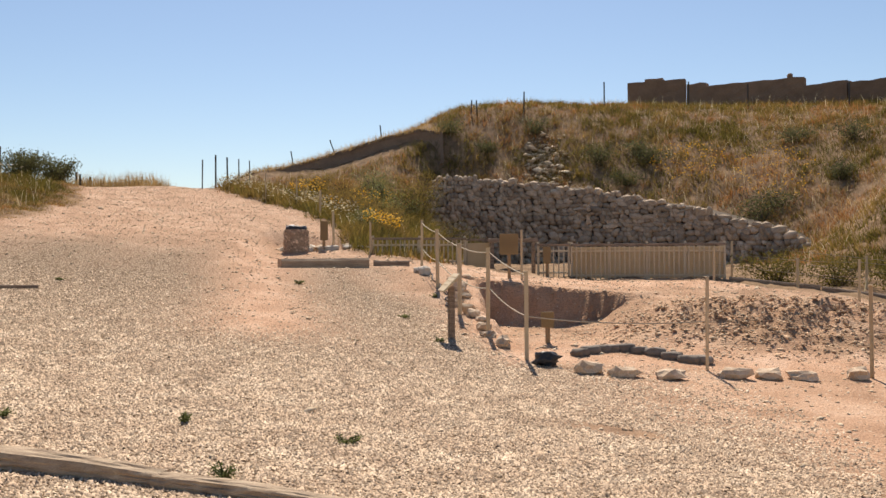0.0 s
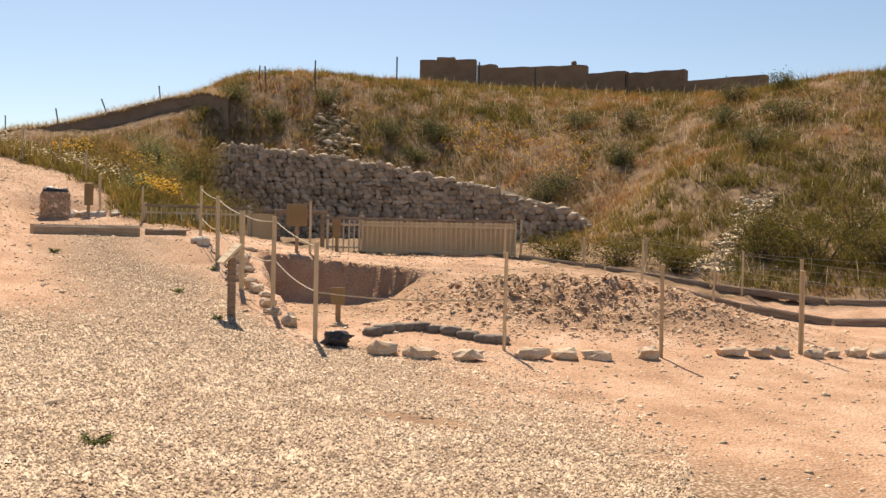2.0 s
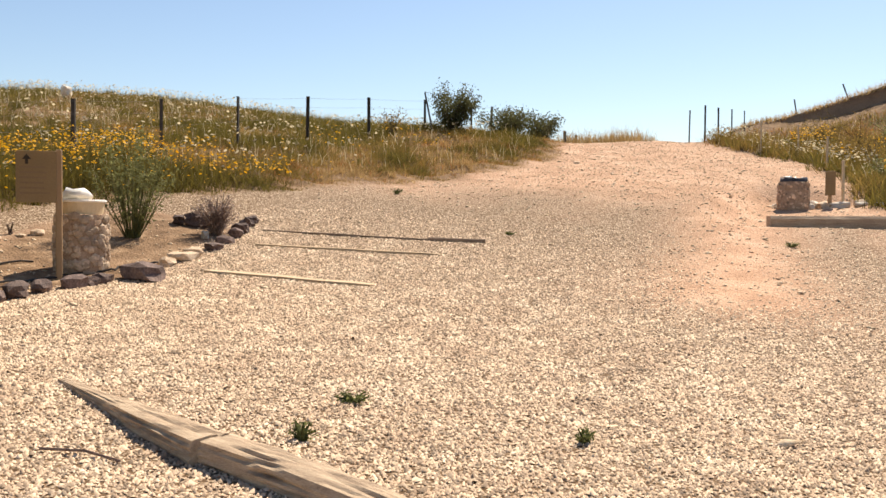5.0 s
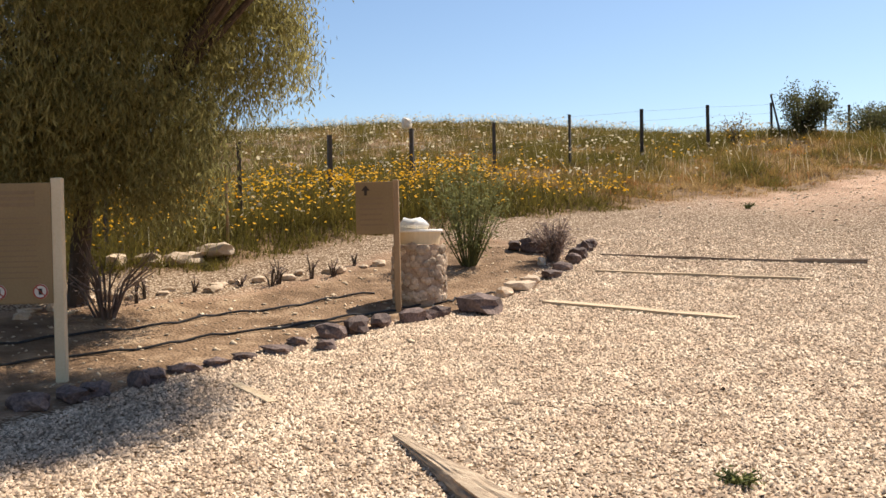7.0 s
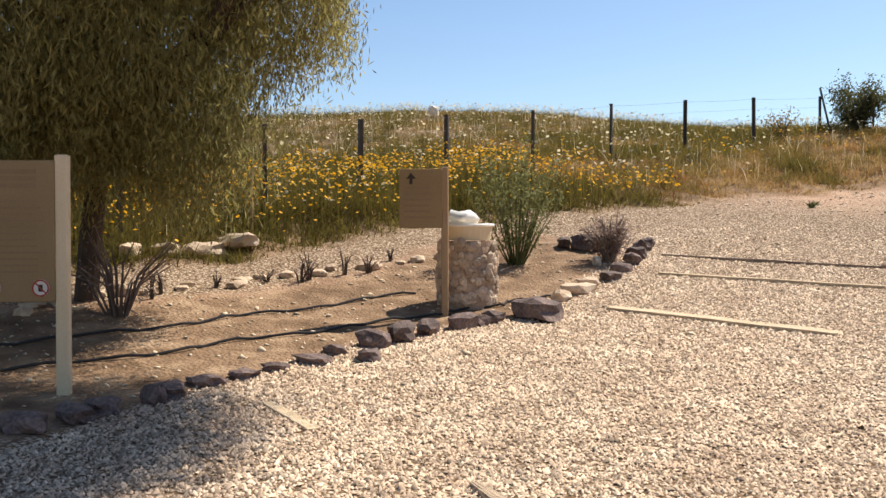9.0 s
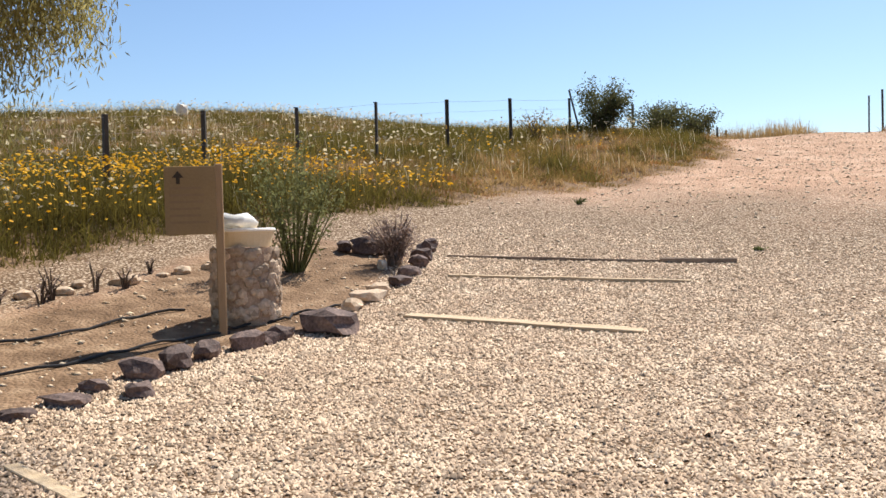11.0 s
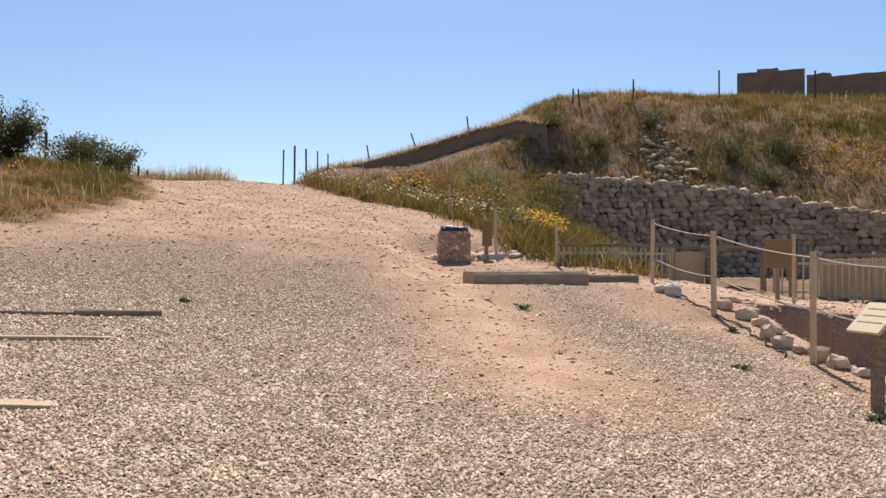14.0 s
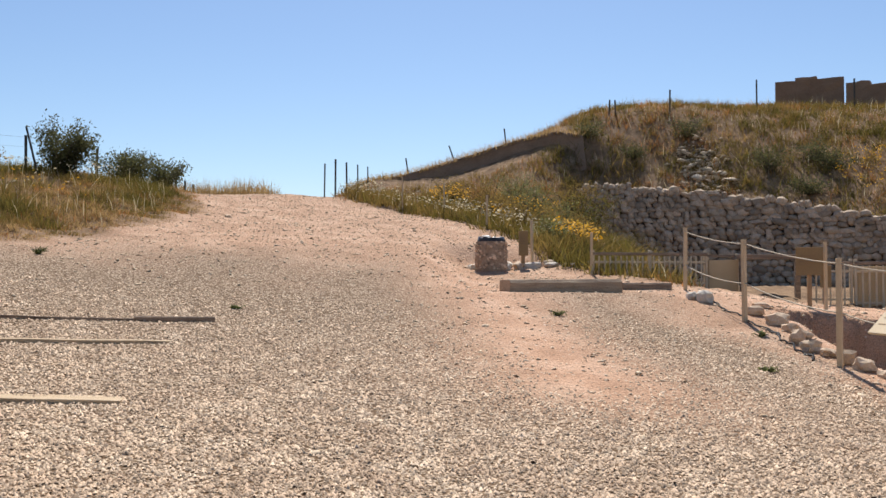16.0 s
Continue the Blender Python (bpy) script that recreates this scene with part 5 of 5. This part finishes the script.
def left_field():
    n = 60000
    x, y = RNG.uniform(-40, -4.5, n), RNG.uniform(-3, 40, n)
    keep = (wild_share(x, y) > 0.5) & (x < grass_left(np.minimum(y, 31)) + 0.2) & ((x > -16) | (RNG.uniform(0, 1, n) < 0.3)) & (y < 36)
    x, y = x[keep], y[keep]
    d = grass_left(np.minimum(y, 31)) - x
    patch = cheap_noise(x * 0.5, y * 0.5, 21) + 0.6 * cheap_noise(x * 1.4, y * 1.4, 22) + RNG.normal(0, 0.3, len(x))
    meadow = smooth(13.0, 11.0, y) * smooth(3.6, 2.6, d)
    slope = smooth(13.5, 16, y) * smooth(6, 4, d)
    patch = patch - 1.5 * meadow + 0.55 * slope * smooth(24, 20, y) + 0.45 * smooth(1.6, 0.5, d) * smooth(12.5, 14, y) - 0.25 * smooth(3.5, 5, d)
    for name, m, lo, hi, per, h0, h1, w, label in (
            ("dry_grass", M_DRY, 0.62, 9, 24, 0.13, 0.26, 0.012, "straw-coloured dry grass in the field"),
            ("rusty_herbs", M_RUST, 0.48, 0.62, 26, 0.13, 0.26, 0.014, "reddish dry herbs along the field edge"),
            ("olive_scrub", M_OLIVE, -0.15, 0.48, 24, 0.15, 0.30, 0.014, "olive-green field grass"),
            ("green_herbs", M_GREEN, -9, -0.15, 19, 0.24, 0.48, 0.014, "green flowering herbs in the field")):
        k = (patch > lo) & (patch <= hi)
        c = k.sum()
        tall = (1 + 0.3 * meadow[k]) * (0.45 + 0.55 * smooth(0, 1.2, d[k]))
        spread, high, far = RNG.uniform(0.15, 0.38, c), RNG.uniform(h0, h1, c) * tall, d[k] > 3.2
        near_ones = clumps(x[k][~far], y[k][~far], per, spread[~far], high[~far], w, 1.1)
        far_ones = clumps(x[k][far], y[k][far], per, spread[far], high[far], w, 1.1, True)
        v, f = joined(near_ones, far_ones)
        scatter_object(name, v, f, m, label, "grass")
    # yellow daisies, thick in the meadow beyond the bed and in patches along the slope
    n = 60000
    x, y = RNG.uniform(-13.5, -6, n), RNG.uniform(0, 20, n)
    d = grass_left(y) - x
    patches = smooth(0.1, 0.7, cheap_noise(x * 0.6, y * 0.6, 31)) * smooth(4.5, 3.0, d)
    p = smooth(13.0, 11.0, y) * smooth(0.15, 0.7, d) * smooth(3.4, 2.4, d) * (0.45 + 0.55 * smooth(-0.3, 0.4, cheap_noise(x * 1.2, y * 1.2, 32))) * 0.34 + 0.05 * patches * smooth(11, 13, y)
    keep = (d > 0.1) & (RNG.uniform(0, 1, n) < p)
    x, y = x[keep], y[keep]
    z = surface_z(x, y) + RNG.triangular(0.42, 0.8, 0.86, len(x)) * smooth(-0.2, 0.9, grass_left(y) - x)
    v, f = flower_heads(x, y, z, RNG.uniform(0.018, 0.033, len(x)))
    scatter_object("yellow_daisies", v, f, M_YELLOW, "bright yellow daisies thick in the meadow", "flowers")
    v, f = blades(x, y, surface_z(x, y), z - surface_z(x, y), np.full(len(x), 0.010), 0.02)
    scatter_object("daisy_stems", v, f, M_GREEN, "thin green stems of the daisies", "flowers")
    n = 3500
    x, y = RNG.uniform(-30, -6, n), RNG.uniform(4, 34, n)
    keep = (grass_left(y) - x > 0.6) & (wild_share(x, y) > 0.6)
    x, y = x[keep], y[keep]
    v, f = blades(x, y, surface_z(x, y), RNG.uniform(0.25, 0.55, len(x)), np.full(len(x), 0.011), 0.5)
    scatter_object("seed_stalks", v, f, M_CREAMFLOWER, "pale seed stalks standing in the field", "grass")


left_field()


def hill_specks():
    n = 5200
    x, y = RNG.uniform(-30, -9, n), RNG.uniform(5, 34, n)
    keep = (grass_left(y) - x > 1.0) & (RNG.uniform(0, 1, n) < 0.35 + 0.6 * smooth(-0.2, 0.5, cheap_noise(x * 0.4, y * 0.4, 41)))
    x, y = x[keep], y[keep]
    v, f = flower_heads(x, y, surface_z(x, y) + RNG.uniform(0.3, 0.5, len(x)), RNG.uniform(0.025, 0.05, len(x)))
    scatter_object("pale_flowers", v, f, M_CREAMFLOWER, "cream and pale yellow flower specks over the hill", "flowers")


hill_specks()


def daisy_patch(cx, cy, rx, ry, n, h, label):
    a, r = RNG.uniform(0, 2 * np.pi, n), np.sqrt(RNG.uniform(0, 1, n))
    x, y = cx + rx * r * np.cos(a), cy + ry * r * np.sin(a)
    z = surface_z(x, y) + h * RNG.uniform(0.7, 1.2, n)
    v, f = flower_heads(x, y, z, RNG.uniform(0.02, 0.042, n))
    scatter_object("yellow_flowers", v, f, M_YELLOW, label, "flowers")


daisy_patch(-9.2, 12.9, 1.0, 1.0, 120, 0.36, "yellow flowers at the edge of the grassy slope")
daisy_patch(2.6, 27.2, 1.0, 1.2, 90, 0.7, "yellow flowers on the bank beside the wall")
daisy_patch(3.1, 20.9, 0.6, 0.8, 230, 0.6, "yellow flowers on the bank behind the litter bin")
daisy_patch(0.2, 29.4, 0.7, 1.2, 160, 0.6, "yellow flowers high on the bank by the path")
daisy_patch(1.6, 25.5, 0.9, 1.5, 50, 0.5, "sparse yellow flowers on the bank")
daisy_patch(16.2, 33.4, 1.6, 1.6, 320, 0.5, "yellow flowers on the mound above the wall")
daisy_patch(18.8, 30.5, 1.6, 2.2, 300, 0.5, "yellow flowers scattered over the mound")


def cream_band():
    n = 520
    u = RNG.uniform(0, 1, n)
    y = 21 + 13 * u
    x = path_right(np.minimum(y, 31)) + RNG.uniform(0.25, 1.5, n)
    z = surface_z(x, y) + RNG.uniform(0.3, 0.6, n)
    v, f = flower_heads(x, y, z, RNG.uniform(0.02, 0.045, n))
    scatter_object("cream_flowers", v, f, M_CREAMFLOWER, "cream flower heads along the path", "flowers")
    y = 21 + 13 * RNG.uniform(0, 1, n)
    x = path_right(np.minimum(y, 31)) + RNG.uniform(0.3, 2.0, n)
    v, f = clumps(x, y, 12, np.full(n, 0.25), RNG.uniform(0.3, 0.55, n), 0.02, 0.4)
    scatter_object("olive_herbs", v, f, M_OLIVE, "olive-green herbs along the path edge", "grass")
    # grass overhanging the lip of the earth cut
    c = np.array(CUT_CREST)
    x = RNG.uniform(-4.1, 5.7, 2600)
    y = np.interp(x, c[:, 0], c[:, 1]) + RNG.uniform(-0.12, 0.7, len(x))
    z = np.interp(x, c[:, 0], c[:, 2]) - 0.12
    v, f = blades(x, y, z, RNG.uniform(0.15, 0.45, len(x)), np.full(len(x), 0.03), 0.7, True)
    scatter_object("dry_grass", v, f, M_DRY, "dry grass along the lip of the earth cut", "grass")
    n = 700
    x, y = RNG.uniform(2.2, 5.6, n), RNG.uniform(18.6, 28.2, n)
    keep = x < np.interp(y, [18, 22, 28.2], [4.0, 5.6, 5.4])
    x, y = x[keep], y[keep]
    olive = cheap_noise(x * 0.8, y * 0.8, 51) + RNG.normal(0, 0.3, len(x)) > -0.1
    v, f = clumps(x[olive], y[olive], 26, np.full(olive.sum(), 0.4), RNG.uniform(0.3, 0.65, olive.sum()), 0.02, 1.0)
    scatter_object("olive_herbs", v, f, M_OLIVE, "olive-green scrub on the bank by the wall", "grass")
    x, y = x[~olive], y[~olive]
    v, f = clumps(x, y, 26, np.full(len(x), 0.4), RNG.uniform(0.35, 0.75, len(x)), 0.022, 0.9)
    scatter_object("green_herbs", v, f, M_GREEN, "tall green herbs on the bank by the wall", "grass")
    x, y = RNG.uniform(-10, -6.5, 160), RNG.uniform(33, 36, 160)
    v, f = clumps(x, y, 22, np.full(160, 0.35), RNG.uniform(0.7, 1.1, 160), 0.02, 0.3)
    scatter_object("dry_grass", v, f, M_DRY, "dry straw grass just beyond the ridge", "grass")


cream_band()


# ---- shrubs ----
def shrub(x, y, radius, height, mat, label, n=900, stems=9, leaf=0.09, stem_mat=M_BARK, group="", upright=0.4, name="shrub", gaps=0.5, seed=0, thick=1.0):
    """Stems from one foot with leaves clustered along and round them, ragged in outline."""
    r = np.random.default_rng(seed + 50)
    ob = thing(name, rest(x, y), label, "shrub", group)
    bm = bmesh.new()
    pts = []
    for i in range(stems):
        a, q = r.uniform(0, 2 * math.pi), radius * math.sqrt(r.uniform(0.02, 1))
        h = height * r.uniform(0.65, 1.1) * (1 - 0.35 * (q / radius) ** 2)
        end = np.array([q * math.cos(a), q * math.sin(a), h])
        mid = end * [upright, upright, 0.55] + r.normal(0, 0.04, 3) * radius
        line = [np.array([q * 0.12 * math.cos(a), q * 0.12 * math.sin(a), -0.05]), mid, end]
        tube(line, (0.012 + 0.01 * height / 1.5) * thick, 4, bm, 0.004 * thick)
        for t in np.linspace(0.25, 1, 9):
            p = line[0] * (1 - t) ** 2 + 2 * mid * t * (1 - t) + end * t * t
            pts.append((p, gaps * radius * (0.25 + 0.3 * (1 - abs(2 * t - 1.2)))))
    part("branching", bm, stem_mat, ob)
    c = r.integers(0, len(pts), n)
    centres = np.array([pts[k][0] for k in c]) + r.normal(0, 1, (n, 3)) * np.array([pts[k][1] for k in c])[:, None] * [1, 1, 0.8]
    centres[:, 2] = np.maximum(centres[:, 2], 0.01)
    v, f = leaves(centres, leaf, aspect=2.6)
    me = bpy.data.meshes.new("foliage")
    quick_mesh(me, v, f)
    me.materials.append(mat)
    fo = new("foliage", me)
    fo.parent = ob
    return ob


shrub(-10.3, 24.3, 0.95, 1.5, M_DARKLEAF, "dark leafy shrub against the field fence", 6000, 30, 0.09, group="dark shrubs", seed=1, gaps=0.32)
shrub(-11.4, 22.6, 0.7, 0.9, M_OLIVE, "thin olive shrub beside the field fence", 500, 9, 0.08, group="olive shrubs", seed=2)
shrub(-9.6, 27.2, 1.1, 1.1, M_DARKLEAF, "dark low shrub near the ridge", 5000, 30, 0.09, group="dark shrubs", seed=3, gaps=0.32)
shrub(-8.9, 28.6, 1.0, 1.0, M_DARKLEAF, "dark low shrub near the ridge", 4000, 26, 0.09, group="dark shrubs", seed=4, gaps=0.32)
shrub(-3.2, 31.6, 0.7, 0.55, M_OLIVE, "low olive shrub on the ridge beside the stakes", 1100, 10, 0.07, group="olive shrubs", seed=5)
for i, (x, y, r, h) in enumerate(((12.7, 35.3, 0.85, 1.05), (14.6, 35.4, 0.9, 0.85), (10.4, 38.4, 0.9, 0.8), (17.4, 28.4, 1.3, 0.8), (24.5, 27.5, 0.9, 0.8), (20.5, 28.5, 0.7, 0.7), (26.5, 30.0, 0.8, 0.8), (6.2, 38.2, 0.9, 0.6), (28.8, 29.2, 0.9, 0.6), (13.6, 33.4, 0.8, 0.6), (18.2, 28.8, 1.2, 0.6), (15.0, 34.5, 0.9, 0.6), (22.5, 31.5, 1.0, 0.7), (7.9, 37.4, 0.8, 0.5), (20.8, 33.2, 0.9, 0.6), (25.8, 25.2, 1.1, 0.8), (23.2, 23.4, 1.0, 0.8))):
    shrub(x, y, r, h, M_DARKLEAF, "dark shrub growing on the mound", 1300, 12, 0.09, group="dark shrubs on the mound", seed=10 + i)
for i, (x, y, r, h) in enumerate(((12.9, 16.9, 0.9, 0.7), (14.2, 16.4, 1.0, 0.75), (15.4, 15.6, 0.7, 0.6), (17.9, 15.8, 1.1, 1.3), (19.0, 14.9, 1.2, 1.35), (20.2, 13.9, 1.2, 1.2), (21.3, 13.0, 1.2, 1.2), (18.6, 16.9, 1.2, 1.2), (20.6, 15.6, 1.3, 1.3), (5.2, 27.2, 1.0, 1.6), (4.3, 26.4, 1.0, 1.5), (5.9, 26.9, 0.7, 1.2))):
    shrub(x, y, r, h, M_GREEN, "bushy green shrub at the toe of the mound", 2600, 16, 0.07, group="green shrubs", seed=40 + i)
for i, (x, y, r, h) in enumerate(((2.6, 21.5, 0.7, 0.7), (3.3, 22.8, 0.8, 0.9), (2.2, 24.6, 0.9, 0.9), (3.4, 25.6, 0.9, 1.0), (1.4, 26.6, 0.8, 0.8), (4.2, 29.5, 1.1, 1.3), (3.0, 29.8, 1.0, 1.1), (1.6, 30.4, 1.0, 0.9), (4.4, 32.0, 1.1, 1.3), (2.6, 33.0, 1.1, 1.0), (0.3, 32.0, 0.9, 0.7))):
    shrub(x, y, r, h, M_OLIVE if i % 3 else M_BROOM, "bushy olive shrub on the bank beside the path", 2200, 18, 0.06, group="bank shrubs", seed=300 + i, gaps=0.4)
broom = shrub(-6.95, 7.6, 0.66, 1.65, M_BROOM, "tall upright green broom in the bed", 3400, 46, 0.05, M_BROOM, seed=70, gaps=0.16, upright=0.6, thick=0.4)
shrub(-6.2, 8.55, 0.42, 0.62, M_TWIG, "dry greyish-mauve twiggy bush in the bed", 1500, 60, 0.05, M_TWIG, seed=71, gaps=0.25)
shrub(-7.55, 2.65, 0.75, 0.85, M_TWIG, "bare twiggy bush beneath the tree", 220, 26, 0.05, M_TWIG, seed=72, gaps=0.3)
for i in range(9):
    shrub(-8.0 + random.uniform(-0.3, 0.3), 3.1 + i * 0.42 + random.uniform(-0.25, 0.25), random.uniform(0.06, 0.16), random.uniform(0.15, 0.42), M_TWIG, "short dry stump of a cut plant in the bed", 26, 5, 0.05, M_BARK, "dry stumps", seed=80 + i)
for i, (x, y, r, h) in enumerate(((-0.15, 3.05, 0.15, 0.10), (0.06, 2.2, 0.10, 0.16), (1.47, 3.1, 0.07, 0.14), (2.95, 2.6, 0.17, 0.09), (2.14, 1.38, 0.12, 0.2), (3.55, 9.96, 0.12, 0.08), (4.02, 8.17, 0.12, 0.07), (-6.28, 14.06, 0.16, 0.16), (1.55, 12.4, 0.14, 0.08), (4.15, 11.9, 0.12, 0.1), (-2.6, 11.4, 0.1, 0.06))):
    shrub(x, y, r * 0.9, h * 0.75, M_WEED, "small green weed tuft growing in the gravel", 190, 12, 0.03, M_WEED, "weed tufts", name="weed_tuft", seed=100 + i, gaps=0.4)
tagged(part("dry_stick", tube([(-0.95, 1.22, gz(-0.95, 1.22) + 0.02), (-0.7, 1.3, gz(-0.7, 1.3) + 0.035), (-0.45, 1.31, gz(-0.45, 1.31) + 0.02)], 0.008, 5), M_TWIG), "thin dry stick lying on the gravel", "stick")


# ---- tamarisk ----
def tamarisk():
    ob = thing("tamarisk_tree", rest(-8.3, 2.6), "large tamarisk with dense drooping feathery grey-green foliage", "tree")
    base = np.array([-8.3, 2.6, gz(-8.3, 2.6)])
    lobes = [(-7.9, 2.9, 3.5, 1.5, 1.5), (-6.85, 3.0, 2.65, 0.75, 0.95), (-7.15, 4.3, 3.95, 0.8, 0.75), (-6.8, 1.7, 3.5, 1.25, 1.3), (-7.4, 3.1, 5.4, 2.0, 1.2), (-4.9, 4.4, 5.3, 1.3, 0.6), (-5.7, 3.3, 5.3, 1.2, 0.7), (-3.9, 4.7, 5.6, 1.1, 0.45), (-7.3, 1.75, 2.5, 0.75, 0.8), (-7.6, 0.0, 3.5, 1.6, 1.4), (-9.6, 2.4, 4.2, 1.9, 1.7), (-8.3, 4.2, 5.0, 1.2, 0.9), (-6.2, 0.2, 4.6, 1.3, 0.9), (-5.7, 1.9, 5.0, 1.2, 0.7), (-4.4, 4.9, 5.2, 1.1, 0.5), (-3.9, 4.2, 5.2, 0.9, 0.45), (-8.4, 2.0, 2.6, 0.7, 0.6)]
    r = np.random.default_rng(5)
    bm = tube([(0, 0, -0.2), (0.05, 0.05, 0.7), (0.2, 0.1, 1.5), (0.3, 0.2, 2.6)], 0.13, 10, None, 0.08)
    trunk = part("trunk", bm, M_BARK, ob)
    for cx, cy, cz, rr, rz in lobes:
        tip = np.array([cx, cy, cz]) - base
        start = np.array([0.15, 0.1, 1.2])
        mid = start * 0.45 + tip * 0.55 + np.array([0, 0, 0.5])
        part("limb", tube([start, start * 0.75 + mid * 0.25 + [0, 0, 0.15], mid, tip + [0, 0, 0.25 * rz]], 0.07, 7, None, 0.02), M_BARK, ob)
    vs, fs, k = [], [], 0
    for cx, cy, cz, rr, rz in lobes:
        n = int((1300 * rr * rr + 450) * (0.55 if cx < -9 or cy < 1 else 1))
        d = r.normal(size=(n, 3))
        d /= np.linalg.norm(d, axis=1)[:, None]
        rad = r.uniform(0.25, 1.0, n) ** 0.6
        ragged = 1 + 0.22 * np.sin(d[:, 0] * 7 + cx) * np.sin(d[:, 1] * 6 + cy) + r.normal(0, 0.07, n)
        top = np.array([cx, cy, cz]) - base + d * (rad * ragged)[:, None] * [rr, rr, rz]
        # each spray droops from its top: a chain of narrow leaflets
        out = d * [1, 1, 0.25]
        length = r.uniform(0.22, 0.56, n) * np.where(d[:, 2] < 0, 1.0, 0.6)
        m = 11
        t = np.linspace(0, 1, m)[None, :, None]
        path = top[:, None] + out[:, None] * (0.28 * t * length[:, None, None]) + np.array([0, 0, -1.0]) * (t ** 1.5 * length[:, None, None])
        p = (path + r.normal(0, 0.07, path.shape)).reshape(-1, 3)
        n2 = len(p)
        ax = r.normal(0, 0.5, (n2, 3)) + [0, 0, -1.0]
        ax /= np.linalg.norm(ax, axis=1)[:, None]
        e = np.cross(ax, r.normal(size=(n2, 3)))
        e /= np.linalg.norm(e, axis=1)[:, None]
        s = r.uniform(0.06, 0.12, n2)[:, None]
        w = r.uniform(0.005, 0.0105, n2)[:, None]
        vs.append(np.stack([p - ax * s / 2, p + e * w, p + ax * s / 2, p - e * w], 1).reshape(-1, 3))
        fs.append(np.arange(n2)[:, None] * 4 + np.arange(4)[None] + k)
        k += n2 * 4
    me = bpy.data.meshes.new("crown")
    quick_mesh(me, np.concatenate(vs), np.concatenate(fs))
    me.materials.append(M_TAMARISK)
    crown = new("crown", me)
    crown.parent = ob


tamarisk()
